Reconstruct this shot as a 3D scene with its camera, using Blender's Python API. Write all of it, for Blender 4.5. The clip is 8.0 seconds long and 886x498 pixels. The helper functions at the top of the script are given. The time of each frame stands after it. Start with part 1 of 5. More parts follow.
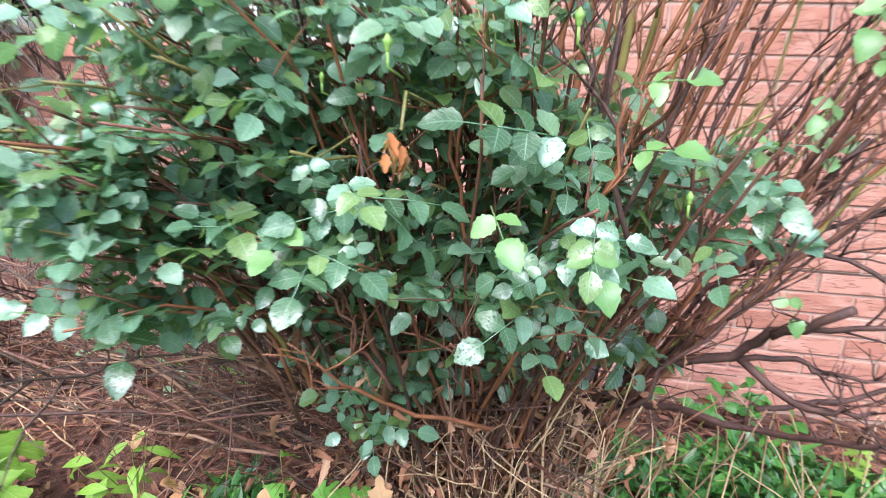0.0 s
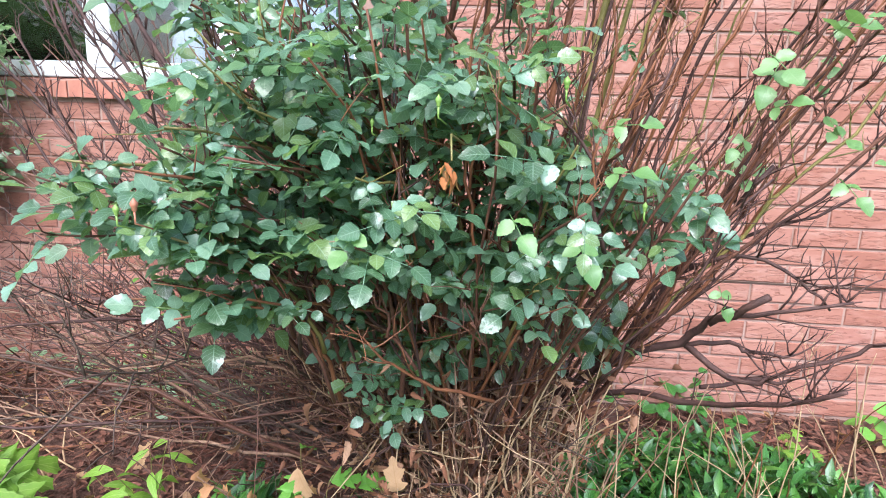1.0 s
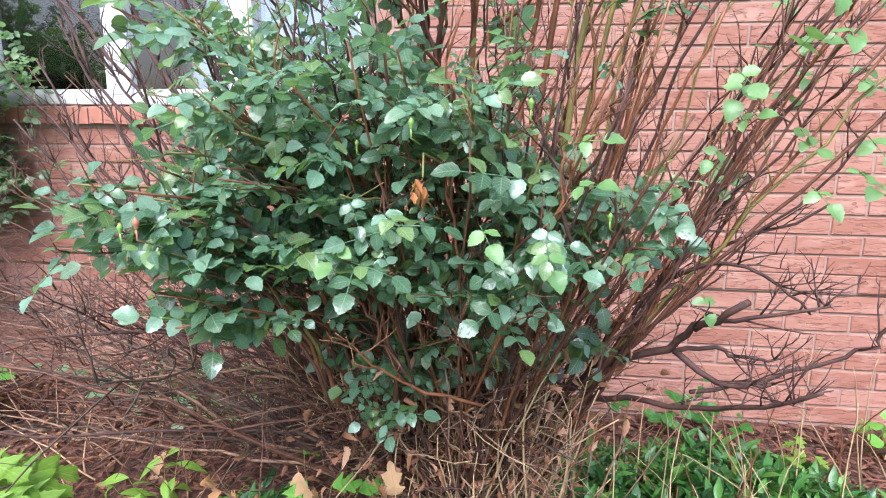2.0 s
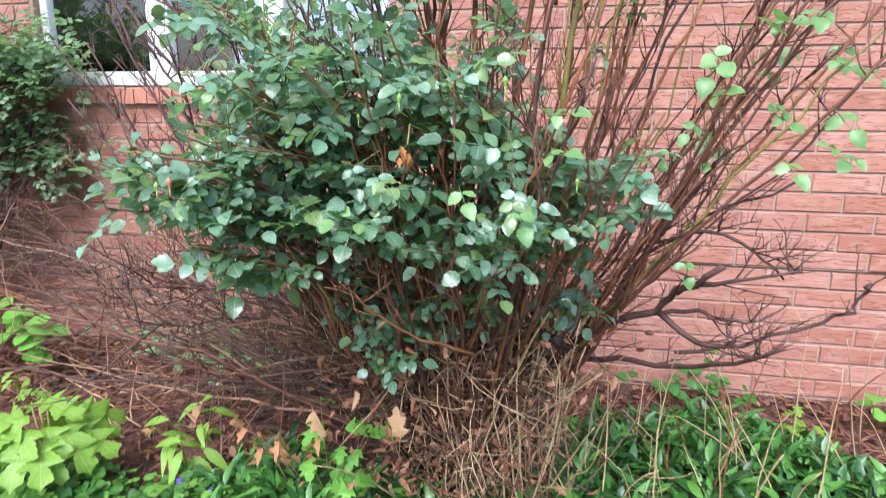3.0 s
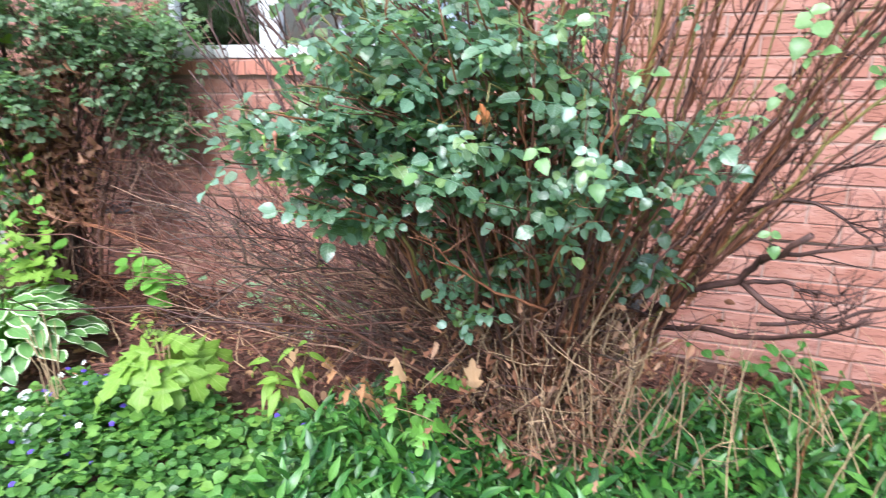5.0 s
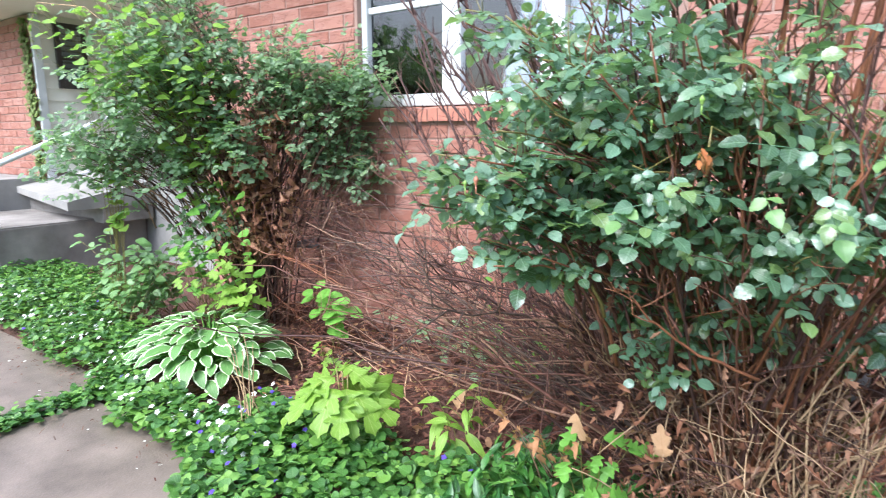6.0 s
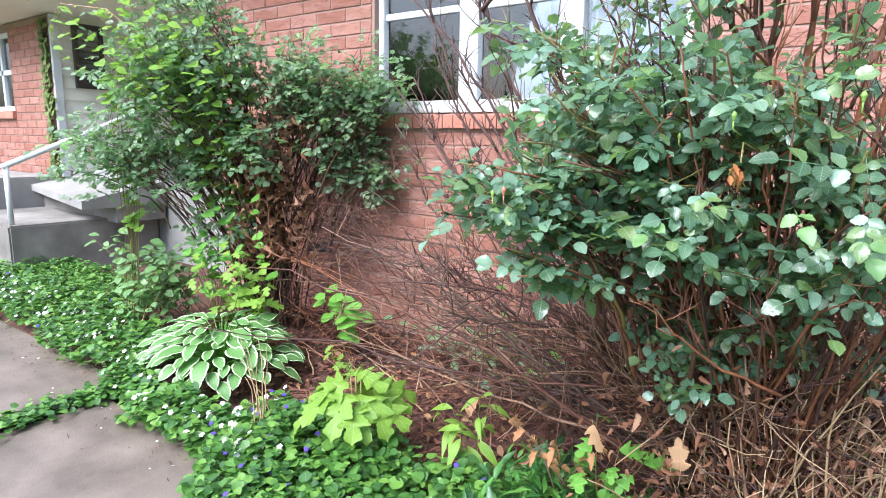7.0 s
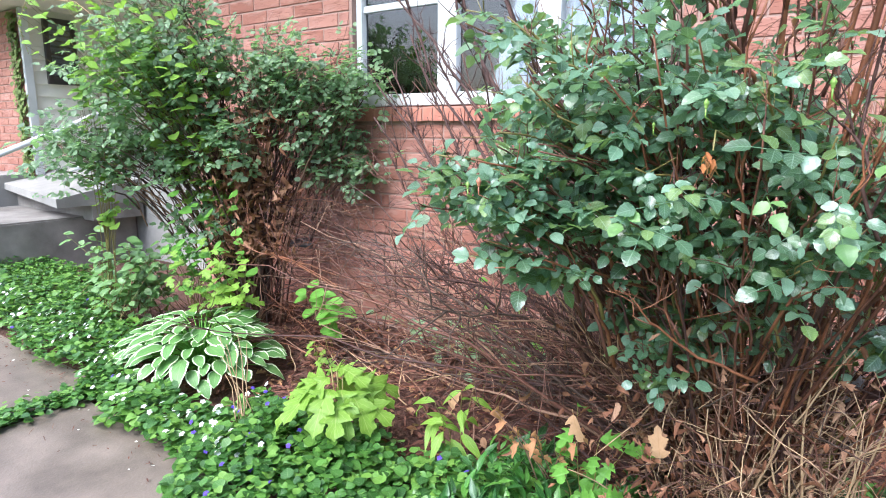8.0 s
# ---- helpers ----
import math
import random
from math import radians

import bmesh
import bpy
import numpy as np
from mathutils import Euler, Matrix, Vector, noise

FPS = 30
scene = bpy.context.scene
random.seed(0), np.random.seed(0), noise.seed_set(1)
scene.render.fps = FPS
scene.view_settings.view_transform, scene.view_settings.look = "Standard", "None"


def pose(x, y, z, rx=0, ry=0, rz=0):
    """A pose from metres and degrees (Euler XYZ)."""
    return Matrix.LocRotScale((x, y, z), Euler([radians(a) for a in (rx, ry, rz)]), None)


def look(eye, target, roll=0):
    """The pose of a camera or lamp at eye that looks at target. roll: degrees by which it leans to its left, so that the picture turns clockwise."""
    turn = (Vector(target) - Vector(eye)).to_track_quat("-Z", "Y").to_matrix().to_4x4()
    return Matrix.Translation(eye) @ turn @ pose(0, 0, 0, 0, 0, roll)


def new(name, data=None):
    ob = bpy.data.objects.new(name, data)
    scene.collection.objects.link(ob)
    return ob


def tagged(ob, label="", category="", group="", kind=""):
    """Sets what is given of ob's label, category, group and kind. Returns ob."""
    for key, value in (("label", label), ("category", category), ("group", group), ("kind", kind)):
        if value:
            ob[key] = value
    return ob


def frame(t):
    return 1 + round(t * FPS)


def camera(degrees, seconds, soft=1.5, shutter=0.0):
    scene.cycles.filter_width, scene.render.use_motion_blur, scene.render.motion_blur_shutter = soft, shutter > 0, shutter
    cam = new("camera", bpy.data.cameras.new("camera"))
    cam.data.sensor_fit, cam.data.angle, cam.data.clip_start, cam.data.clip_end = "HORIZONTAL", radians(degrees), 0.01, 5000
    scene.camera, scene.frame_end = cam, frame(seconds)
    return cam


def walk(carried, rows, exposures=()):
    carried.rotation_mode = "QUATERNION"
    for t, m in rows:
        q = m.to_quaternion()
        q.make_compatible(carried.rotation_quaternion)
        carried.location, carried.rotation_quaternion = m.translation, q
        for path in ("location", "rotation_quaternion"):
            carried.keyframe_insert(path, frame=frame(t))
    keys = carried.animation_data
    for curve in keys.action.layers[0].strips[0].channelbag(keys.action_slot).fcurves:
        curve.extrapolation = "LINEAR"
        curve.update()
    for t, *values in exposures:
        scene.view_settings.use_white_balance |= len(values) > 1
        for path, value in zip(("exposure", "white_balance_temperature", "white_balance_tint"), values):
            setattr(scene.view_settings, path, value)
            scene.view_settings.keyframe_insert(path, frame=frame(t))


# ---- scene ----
cam = camera(73.3, 8.0, 1.0, 0.5)
KELVIN, TINT = 5420, 8
EXPOSURES = [(0.0, 1.74), (0.6, 1.64), (2.4, 1.52), (3.0, 1.52), (4.0, 1.66), (6.0, 1.66), (8.0, 1.64)]
PATH = [
    (0, (1.077, 0.108, 1.284), (0.736, 2.004, 0.748), 2.0),
    (0.5, (1.032, -0.073, 1.288), (0.805, 1.863, 0.839), 1.6),
    (1, (1.01, -0.14, 1.293), (0.82, 1.805, 0.871), 1.8),
    (1.2, (1.007, -0.154, 1.29), (0.826, 1.796, 0.884), 1.9),
    (2.3, (1.101, -0.222, 1.304), (0.823, 1.723, 0.933), 0.3),
    (2.5, (1.106, -0.245, 1.305), (0.82, 1.696, 0.922), 0.5),
    (3, (1.189, -0.329, 1.287), (0.816, 1.588, 0.856), 0.5),
    (3.5, (1.237, -0.387, 1.266), (0.844, 1.503, 0.744), 1.1),
    (4, (1.245, -0.404, 1.256), (0.802, 1.463, 0.689), 1.7),
    (4.2, (1.243, -0.41, 1.251), (0.768, 1.45, 0.688), 1.7),
    (5.3, (1.229, -0.395, 1.261), (0.424, 1.375, 0.792), 0.1),
    (5.5, (1.201, -0.391, 1.261), (0.271, 1.325, 0.825), -0.1),
    (6, (1.15, -0.4, 1.261), (0.018, 1.206, 0.887), 0.0),
    (6.5, (1.132, -0.419, 1.264), (-0.033, 1.168, 0.91), 0.8),
    (7, (1.121, -0.426, 1.268), (-0.03, 1.171, 0.912), 1.1),
    (7.5, (1.125, -0.409, 1.266), (-0.007, 1.199, 0.897), 1.0),
    (8, (1.129, -0.409, 1.264), (0.024, 1.215, 0.888), 0.5),
]
walk(cam, [(t, look(eye, target, roll)) for t, eye, target, roll in PATH], [(t, e, KELVIN, TINT) for t, e in EXPOSURES])

# ---- world and light: bright overcast day ----
world = bpy.data.worlds.new("overcast_sky")
scene.world = world
world.use_nodes = True
wn = world.node_tree
sky = wn.nodes.new("ShaderNodeTexSky")
sky.sky_type = "NISHITA"
sky.sun_disc = False
sky.sun_elevation, sky.sun_rotation = radians(55), radians(200)
sky.air_density, sky.dust_density, sky.ozone_density = 1.0, 6.0, 0.6
wn.links.new(sky.outputs[0], wn.nodes["Background"].inputs[0])
wn.nodes["Background"].inputs[1].default_value = 0.15
sun = new("sun", bpy.data.lights.new("sun", "SUN"))
sun.data.energy, sun.data.angle, sun.data.color = 1.5, radians(24), (1.0, 0.97, 0.92)
sun.matrix_world = look((1.5, -6.2, 8.4), (0.6, 1.5, 0.5))


# ---- materials ----
class Net:
    """A node material under way."""

    def __init__(self, name):
        self.m = bpy.data.materials.new(name)
        self.m.use_nodes = True
        self.t = self.m.node_tree
        self.bsdf = self.t.nodes["Principled BSDF"]
        self.out = self.t.nodes["Material Output"]
        self.coord = self.node("ShaderNodeTexCoord").outputs["Object"]

    def node(self, kind, **values):
        n = self.t.nodes.new(kind)
        for key, value in values.items():
            n.inputs[key.replace("_", " ")].default_value = value
        return n

    def link(self, a, b):
        self.t.links.new(a, b)

    def math(self, op, a, b=0.5):
        n = self.t.nodes.new("ShaderNodeMath")
        n.operation = op
        for i, v in enumerate((a, b)):
            if isinstance(v, (int, float)):
                n.inputs[i].default_value = v
            else:
                self.link(v, n.inputs[i])
        return n.outputs[0]

    def noise(self, scale, detail=4, stretch=None, rough=0.6):
        n = self.node("ShaderNodeTexNoise", Scale=scale, Detail=detail, Roughness=rough)
        if stretch:
            mp = self.node("ShaderNodeMapping")
            mp.inputs["Scale"].default_value = stretch
            self.link(self.coord, mp.inputs["Vector"])
            self.link(mp.outputs[0], n.inputs["Vector"])
        else:
            self.link(self.coord, n.inputs["Vector"])
        return n.outputs["Fac"]

    def ramp(self, fac, stops):
        n = self.t.nodes.new("ShaderNodeValToRGB")
        e = n.color_ramp.elements
        while len(e) < len(stops):
            e.new(0.5)
        for el, (p, c) in zip(e, stops):
            el.position, el.color = p, (*c, 1)
        self.link(fac, n.inputs[0])
        return n.outputs[0]

    def mix(self, fac, a, b, mode="MIX"):
        n = self.t.nodes.new("ShaderNodeMix")
        n.data_type, n.blend_type = "RGBA", mode
        for sock, v in ((n.inputs[0], fac), (n.inputs[6], a), (n.inputs[7], b)):
            if isinstance(v, (int, float)):
                sock.default_value = v
            elif isinstance(v, tuple):
                sock.default_value = (*v, 1)
            else:
                self.link(v, sock)
        return n.outputs[2]

    def bump(self, height, strength=0.4, distance=0.004):
        n = self.node("ShaderNodeBump", Strength=strength, Distance=distance)
        self.link(height, n.inputs["Height"])
        self.link(n.outputs[0], self.bsdf.inputs["Normal"])

    def done(self, color, rough=0.7, spec=0.4, metal=0.0):
        self.link(color, self.bsdf.inputs["Base Color"])
        if isinstance(rough, (int, float)):
            self.bsdf.inputs["Roughness"].default_value = rough
        else:
            self.link(rough, self.bsdf.inputs["Roughness"])
        self.bsdf.inputs["Specular IOR Level"].default_value = spec
        self.bsdf.inputs["Metallic"].default_value = metal
        return self.m

    def piece_random(self):
        return self.t.nodes.new("ShaderNodeObjectInfo").outputs["Random"]

    def island_random(self):
        return self.t.nodes.new("ShaderNodeNewGeometry").outputs["Random Per Island"]


def plain(name, a, b, scale=8.0, rough=0.7, bump=0.3, stretch=None, spec=0.4, fine=120.0, distance=0.003):
    """Two tones in broad stains, with fine grain in relief."""
    n = Net(name)
    broad, grain = n.noise(scale, 5, stretch), n.noise(fine, 3, stretch)
    c = n.ramp(broad, [(0.3, a), (0.7, b)])
    c = n.mix(n.math("MULTIPLY", grain, 0.35), c, tuple(v * 0.55 for v in a))
    n.bump(n.math("ADD", n.math("MULTIPLY", broad, 0.5), grain), bump, distance)
    return n.done(c, rough, spec)


def leafy(name, tones, rough=0.35, spec=0.5, through_light=0.25, veins=7.0, vein_tint=(0.2, 0.3, 0.12), vein_amount=0.3, margin=None, per_piece=False, wet=0.0):
    """Leaf: tone by leaf, veins from the leaf's own map, some light through the blade."""
    n = Net(name)
    if per_piece:
        pick = n.math("FRACT", n.math("ADD", n.island_random(), n.piece_random()), 0)
    else:
        pick = n.island_random()
    c = n.ramp(pick, [(i / max(1, len(tones) - 1), t) for i, t in enumerate(tones)])
    c = n.mix(n.math("MULTIPLY", n.noise(60, 3), 0.5), c, tuple(v * 0.6 for v in tones[0]))
    uv = n.node("ShaderNodeTexCoord").outputs["UV"]
    sep = n.t.nodes.new("ShaderNodeSeparateXYZ")
    n.link(uv, sep.inputs[0])
    across = n.math("ABSOLUTE", n.math("SUBTRACT", sep.outputs[1], 0.5), 0)
    run = n.math("FRACT", n.math("SUBTRACT", n.math("MULTIPLY", sep.outputs[0], veins), n.math("MULTIPLY", across, 4.0)), 0)
    side = n.math("LESS_THAN", n.math("ABSOLUTE", n.math("SUBTRACT", run, 0.5), 0), 0.08)
    rib = n.math("LESS_THAN", across, 0.025)
    vein = n.math("MAXIMUM", n.math("MULTIPLY", side, 0.55), rib)
    c = n.mix(n.math("MULTIPLY", vein, vein_amount), c, vein_tint)
    if margin:
        edge = n.math("GREATER_THAN", n.math("ADD", across, n.math("MULTIPLY", n.noise(45, 2), 0.16)), 0.475)
        c = n.mix(edge, c, margin)
    height = n.math("ADD", n.math("MULTIPLY", n.noise(220, 2), 0.3), n.math("SUBTRACT", 1.0, vein))
    if wet:
        drops = n.node("ShaderNodeTexVoronoi", Scale=210.0)
        n.link(n.coord, drops.inputs["Vector"])
        height = n.math("ADD", height, n.math("MULTIPLY", n.math("MAXIMUM", n.math("SUBTRACT", 0.34, drops.outputs["Distance"]), 0.0), 5.0))
    n.bump(height, 0.55, 0.0016)
    n.done(c, n.math("ADD", n.math("MULTIPLY", n.noise(35, 2), 0.3), rough - 0.15), spec)
    tr = n.t.nodes.new("ShaderNodeBsdfTranslucent")
    n.link(n.mix(0.6, c, (0.18, 0.32, 0.04), "ADD"), tr.inputs[0])
    mx = n.t.nodes.new("ShaderNodeMixShader")
    mx.inputs[0].default_value = through_light
    n.link(n.bsdf.outputs[0], mx.inputs[1])
    n.link(tr.outputs[0], mx.inputs[2])
    n.link(mx.outputs[0], n.out.inputs[0])
    n.bsdf.inputs["Coat Weight"].default_value = wet
    n.bsdf.inputs["Coat Roughness"].default_value = 0.22
    return n.m


def brick_material(name, per_piece):
    """Wire-cut pinkish red brick with ragged level grooves."""
    n = Net(name)
    r = n.piece_random() if per_piece else n.island_random()
    c = n.ramp(r, [(0.0, (0.235, 0.098, 0.070)), (0.35, (0.285, 0.132, 0.098)), (0.7, (0.33, 0.168, 0.130)), (1.0, (0.265, 0.122, 0.096))])
    n.coord = n.t.nodes.new("ShaderNodeNewGeometry").outputs["Position"]
    swirl = n.noise(5.5, 3, (1.0, 1.0, 6.5), 0.55)
    line = n.math("ABSOLUTE", n.math("SUBTRACT", n.math("FRACT", n.math("MULTIPLY", swirl, 6.0), 0), 0.5), 0)
    ragged = n.ramp(n.math("ADD", line, n.math("MULTIPLY", n.noise(30, 3, (1, 1, 2)), 0.16)), [(0.09, (0, 0, 0)), (0.20, (1, 1, 1))])
    bloom = n.noise(7, 5, (1, 1, 2.5))
    c = n.mix(n.ramp(bloom, [(0.5, (0, 0, 0)), (0.75, (0.5, 0.5, 0.5))]), c, (0.50, 0.335, 0.285))
    c = n.mix(ragged, n.mix(0.48, c, (0.12, 0.042, 0.03)), c)
    c = n.mix(n.math("MULTIPLY", n.noise(160, 3), 0.3), c, (0.36, 0.14, 0.09))
    n.bump(n.math("ADD", ragged, n.math("MULTIPLY", n.noise(140, 3), 0.25)), 0.6, 0.005)
    return n.done(c, 0.8, 0.3)


M_BRICK = brick_material("brick_face", True)
M_BRICK_FAR = brick_material("brick_face_joined", False)
M_MORTAR = plain("mortar", (0.27, 0.165, 0.13), (0.36, 0.245, 0.205), 5, 0.9, 0.5)
M_SILL = plain("sill_brick", (0.36, 0.14, 0.10), (0.50, 0.22, 0.15), 14, 0.75, 0.4)
def soil_material():
    """Mulched soil in the bed; made-up unseen grass beyond the path for bounced light."""
    n = Net("mulch_soil")
    broad, grain = n.noise(9, 5), n.noise(70, 3)
    c = n.ramp(broad, [(0.3, (0.055, 0.026, 0.018)), (0.7, (0.13, 0.062, 0.042))])
    c = n.mix(n.math("MULTIPLY", grain, 0.35), c, (0.03, 0.015, 0.01))
    sep = n.t.nodes.new("ShaderNodeSeparateXYZ")
    n.link(n.coord, sep.inputs[0])
    bounce_lawn = n.ramp(n.noise(25, 4), [(0.3, (0.05, 0.10, 0.025)), (0.7, (0.11, 0.17, 0.05))])
    c = n.mix(n.math("LESS_THAN", sep.outputs[1], -0.72), c, bounce_lawn)
    n.bump(n.math("ADD", n.math("MULTIPLY", broad, 0.5), grain), 0.9, 0.012)
    return n.done(c, 0.9, 0.4)


M_SOIL = soil_material()
M_CONCRETE = plain("damp_concrete", (0.088, 0.070, 0.056), (0.235, 0.190, 0.156), 3.4, 0.45, 0.5, fine=90)
M_CONCRETE_DARK = plain("weathered_concrete", (0.14, 0.125, 0.112), (0.31, 0.285, 0.26), 3.0, 0.8, 0.4)
M_CONCRETE_PALE = plain("pale_concrete", (0.20, 0.19, 0.178), (0.32, 0.305, 0.285), 3.0, 0.75, 0.3)
M_WHITE = plain("white_vinyl", (0.58, 0.59, 0.60), (0.66, 0.66, 0.66), 5, 0.45, 0.05)
M_SIDING = plain("cream_siding_paint", (0.76, 0.72, 0.63), (0.82, 0.79, 0.71), 2, 0.6, 0.1)
M_SOFFIT = plain("cream_soffit_paint", (0.68, 0.62, 0.50), (0.76, 0.70, 0.58), 2, 0.7, 0.1)
M_DARK = plain("dark_bronze", (0.03, 0.025, 0.022), (0.06, 0.05, 0.045), 8, 0.45, 0.1)
# Dark colour stands for unlit rooms; the porch case back shares it.
M_DIM_INSIDE = plain("dim_inside_colour", (0.10, 0.11, 0.13), (0.14, 0.15, 0.17), 2, 0.9, 0.0)
M_CURTAIN = plain("pale_curtain", (0.46, 0.51, 0.58), (0.55, 0.59, 0.65), 3, 0.9, 0.1)
# Lighter blue-grey than a screen: sky reflection put into the colour; slats share it.
M_SCREEN_SKY = plain("sky_tinted_insect_screen", (0.30, 0.33, 0.385), (0.37, 0.40, 0.46), 3, 0.6, 0.1)
M_CANE = plain("rose_cane_brown", (0.06, 0.023, 0.016), (0.17, 0.07, 0.042), 30, 0.55, 0.5, fine=300)
M_CANE_GREEN = plain("rose_cane_green", (0.13, 0.12, 0.035), (0.26, 0.20, 0.06), 16, 0.5, 0.3, fine=300)
M_CANE_RED = plain("rose_cane_red", (0.14, 0.05, 0.026), (0.27, 0.11, 0.05), 16, 0.45, 0.3, fine=300)
M_DEAD = plain("dead_twig", (0.15, 0.078, 0.05), (0.36, 0.22, 0.145), 25, 0.8, 0.4, fine=300)
M_STRAW = plain("dry_stalk", (0.34, 0.21, 0.11), (0.52, 0.38, 0.23), 25, 0.7, 0.3, fine=300)
M_BARK = plain("old_bark", (0.055, 0.036, 0.028), (0.12, 0.08, 0.06), 30, 0.85, 0.8, fine=180)
M_LIMB = plain("dark_limb", (0.035, 0.016, 0.014), (0.105, 0.05, 0.04), 30, 0.7, 0.7, fine=200)
# Palest bluish tones carry some wet sky sheen as leaf colour.
ROSE_TONES = [(0.034, 0.076, 0.031), (0.072, 0.148, 0.072), (0.112, 0.222, 0.125), (0.17, 0.305, 0.195), (0.25, 0.395, 0.285), (0.125, 0.195, 0.05), (0.22, 0.335, 0.10)]
M_ROSE = leafy("rose_leaf", ROSE_TONES, 0.33, 0.8, 0.36, 6.0, (0.30, 0.42, 0.28), 0.5, per_piece=True, wet=0.26)
M_ROSE_FAR = leafy("rose_leaf_joined", ROSE_TONES, 0.33, 0.8, 0.40, 6.0, (0.30, 0.42, 0.28), 0.5, wet=0.26)
M_SHRUB = leafy("shrub_leaf", [(0.09, 0.165, 0.075), (0.15, 0.25, 0.12), (0.22, 0.33, 0.18), (0.32, 0.44, 0.24)], 0.42, 0.9, 0.46, 6.0, wet=0.2)
M_LIME = leafy("lime_leaf", [(0.14, 0.265, 0.028), (0.19, 0.325, 0.036), (0.255, 0.385, 0.055)], 0.5, 0.4, 0.35, 5.0, (0.34, 0.42, 0.12), 0.5)
M_FRESH = leafy("fresh_leaf", [(0.10, 0.26, 0.035), (0.16, 0.36, 0.05), (0.22, 0.44, 0.06)], 0.45, 0.45, 0.3)
M_CREEP = leafy("light_creeper_leaf", [(0.17, 0.31, 0.04), (0.25, 0.41, 0.055), (0.34, 0.49, 0.075)], 0.5, 0.5, 0.4)
M_YOUNG = leafy("young_leaf", [(0.11, 0.225, 0.06), (0.15, 0.28, 0.08), (0.19, 0.32, 0.11)], 0.42, 0.7, 0.3)
M_PERI = leafy("periwinkle_leaf", [(0.010, 0.045, 0.008), (0.022, 0.095, 0.014), (0.055, 0.18, 0.024), (0.135, 0.31, 0.042)], 0.36, 0.55, 0.2, 9.0, (0.16, 0.34, 0.09), 0.4)
M_VIOLET = leafy("violet_leaf", [(0.024, 0.080, 0.014), (0.06, 0.16, 0.026), (0.11, 0.25, 0.038), (0.20, 0.36, 0.055)], 0.42, 0.5, 0.25, 5.0)
M_HOSTA = leafy("hosta_leaf", [(0.085, 0.20, 0.05), (0.12, 0.25, 0.065), (0.16, 0.30, 0.085)], 0.42, 0.5, 0.2, 3.0, (0.22, 0.36, 0.14), 0.3, margin=(0.62, 0.70, 0.46))
M_DRY = leafy("dry_leaf", [(0.22, 0.10, 0.045), (0.32, 0.17, 0.08), (0.42, 0.26, 0.14), (0.27, 0.155, 0.095)], 0.7, 0.3, 0.2, 6.0, (0.22, 0.10, 0.05), 0.5)
M_ORANGE = leafy("orange_dry_leaf", [(0.34, 0.10, 0.03), (0.40, 0.17, 0.06), (0.44, 0.25, 0.13), (0.24, 0.10, 0.05)], 0.7, 0.3, 0.3, 6.0, (0.34, 0.12, 0.05), 0.4)
M_DEAD_LEAF = leafy("dead_leaf", [(0.14, 0.055, 0.03), (0.24, 0.10, 0.055), (0.34, 0.165, 0.095), (0.46, 0.28, 0.175)], 0.75, 0.3, 0.15, 6.0, (0.10, 0.04, 0.025), 0.4)
M_TAN = leafy("tan_oak_leaf", [(0.46, 0.28, 0.15), (0.54, 0.34, 0.19)], 0.7, 0.3, 0.25, 6.0, (0.36, 0.20, 0.10), 0.5)
M_CHIP = leafy("bark_chip", [(0.08, 0.03, 0.02), (0.16, 0.065, 0.042), (0.24, 0.105, 0.07), (0.11, 0.06, 0.045)], 0.8, 0.3, 0.0, 4.0, (0.07, 0.03, 0.02), 0.4)
M_PETAL_WHITE = leafy("white_petal", [(0.80, 0.80, 0.78), (0.85, 0.85, 0.84)], 0.6, 0.3, 0.3, 4.0, (0.7, 0.7, 0.6), 0.2)
M_PETAL_BLUE = leafy("violet_petal", [(0.09, 0.05, 0.38), (0.15, 0.08, 0.50)], 0.6, 0.3, 0.2, 4.0, (0.1, 0.05, 0.3), 0.2)
M_BUD = plain("rosebud_green", (0.16, 0.28, 0.05), (0.26, 0.38, 0.09), 60, 0.5, 0.2)
M_BUD_RED = plain("rosebud_red", (0.30, 0.16, 0.08), (0.42, 0.13, 0.09), 60, 0.5, 0.2)
M_MOSS = leafy("creeper_leaf", [(0.10, 0.14, 0.03), (0.16, 0.20, 0.05), (0.20, 0.26, 0.07)], 0.6, 0.3, 0.2)
M_PIPE = plain("galvanised_pipe", (0.06, 0.06, 0.065), (0.14, 0.14, 0.15), 20, 0.5, 0.3)


def glass(name, tint=(0.85, 0.9, 0.95)):
    m = bpy.data.materials.new(name)
    m.use_nodes = True
    t = m.node_tree
    mirror = t.nodes.new("ShaderNodeBsdfGlossy")
    mirror.inputs["Roughness"].default_value = 0.03
    clear = t.nodes.new("ShaderNodeBsdfTransparent")
    clear.inputs[0].default_value = (*tint, 1)
    mx = t.nodes.new("ShaderNodeMixShader")
    fr = t.nodes.new("ShaderNodeFresnel")
    fr.inputs[0].default_value = 2.0
    t.links.new(fr.outputs[0], mx.inputs[0])
    t.links.new(clear.outputs[0], mx.inputs[1])
    t.links.new(mirror.outputs[0], mx.inputs[2])
    t.links.new(mx.outputs[0], t.nodes["Material Output"].inputs[0])
    return m


M_GLASS = glass("window_glass")


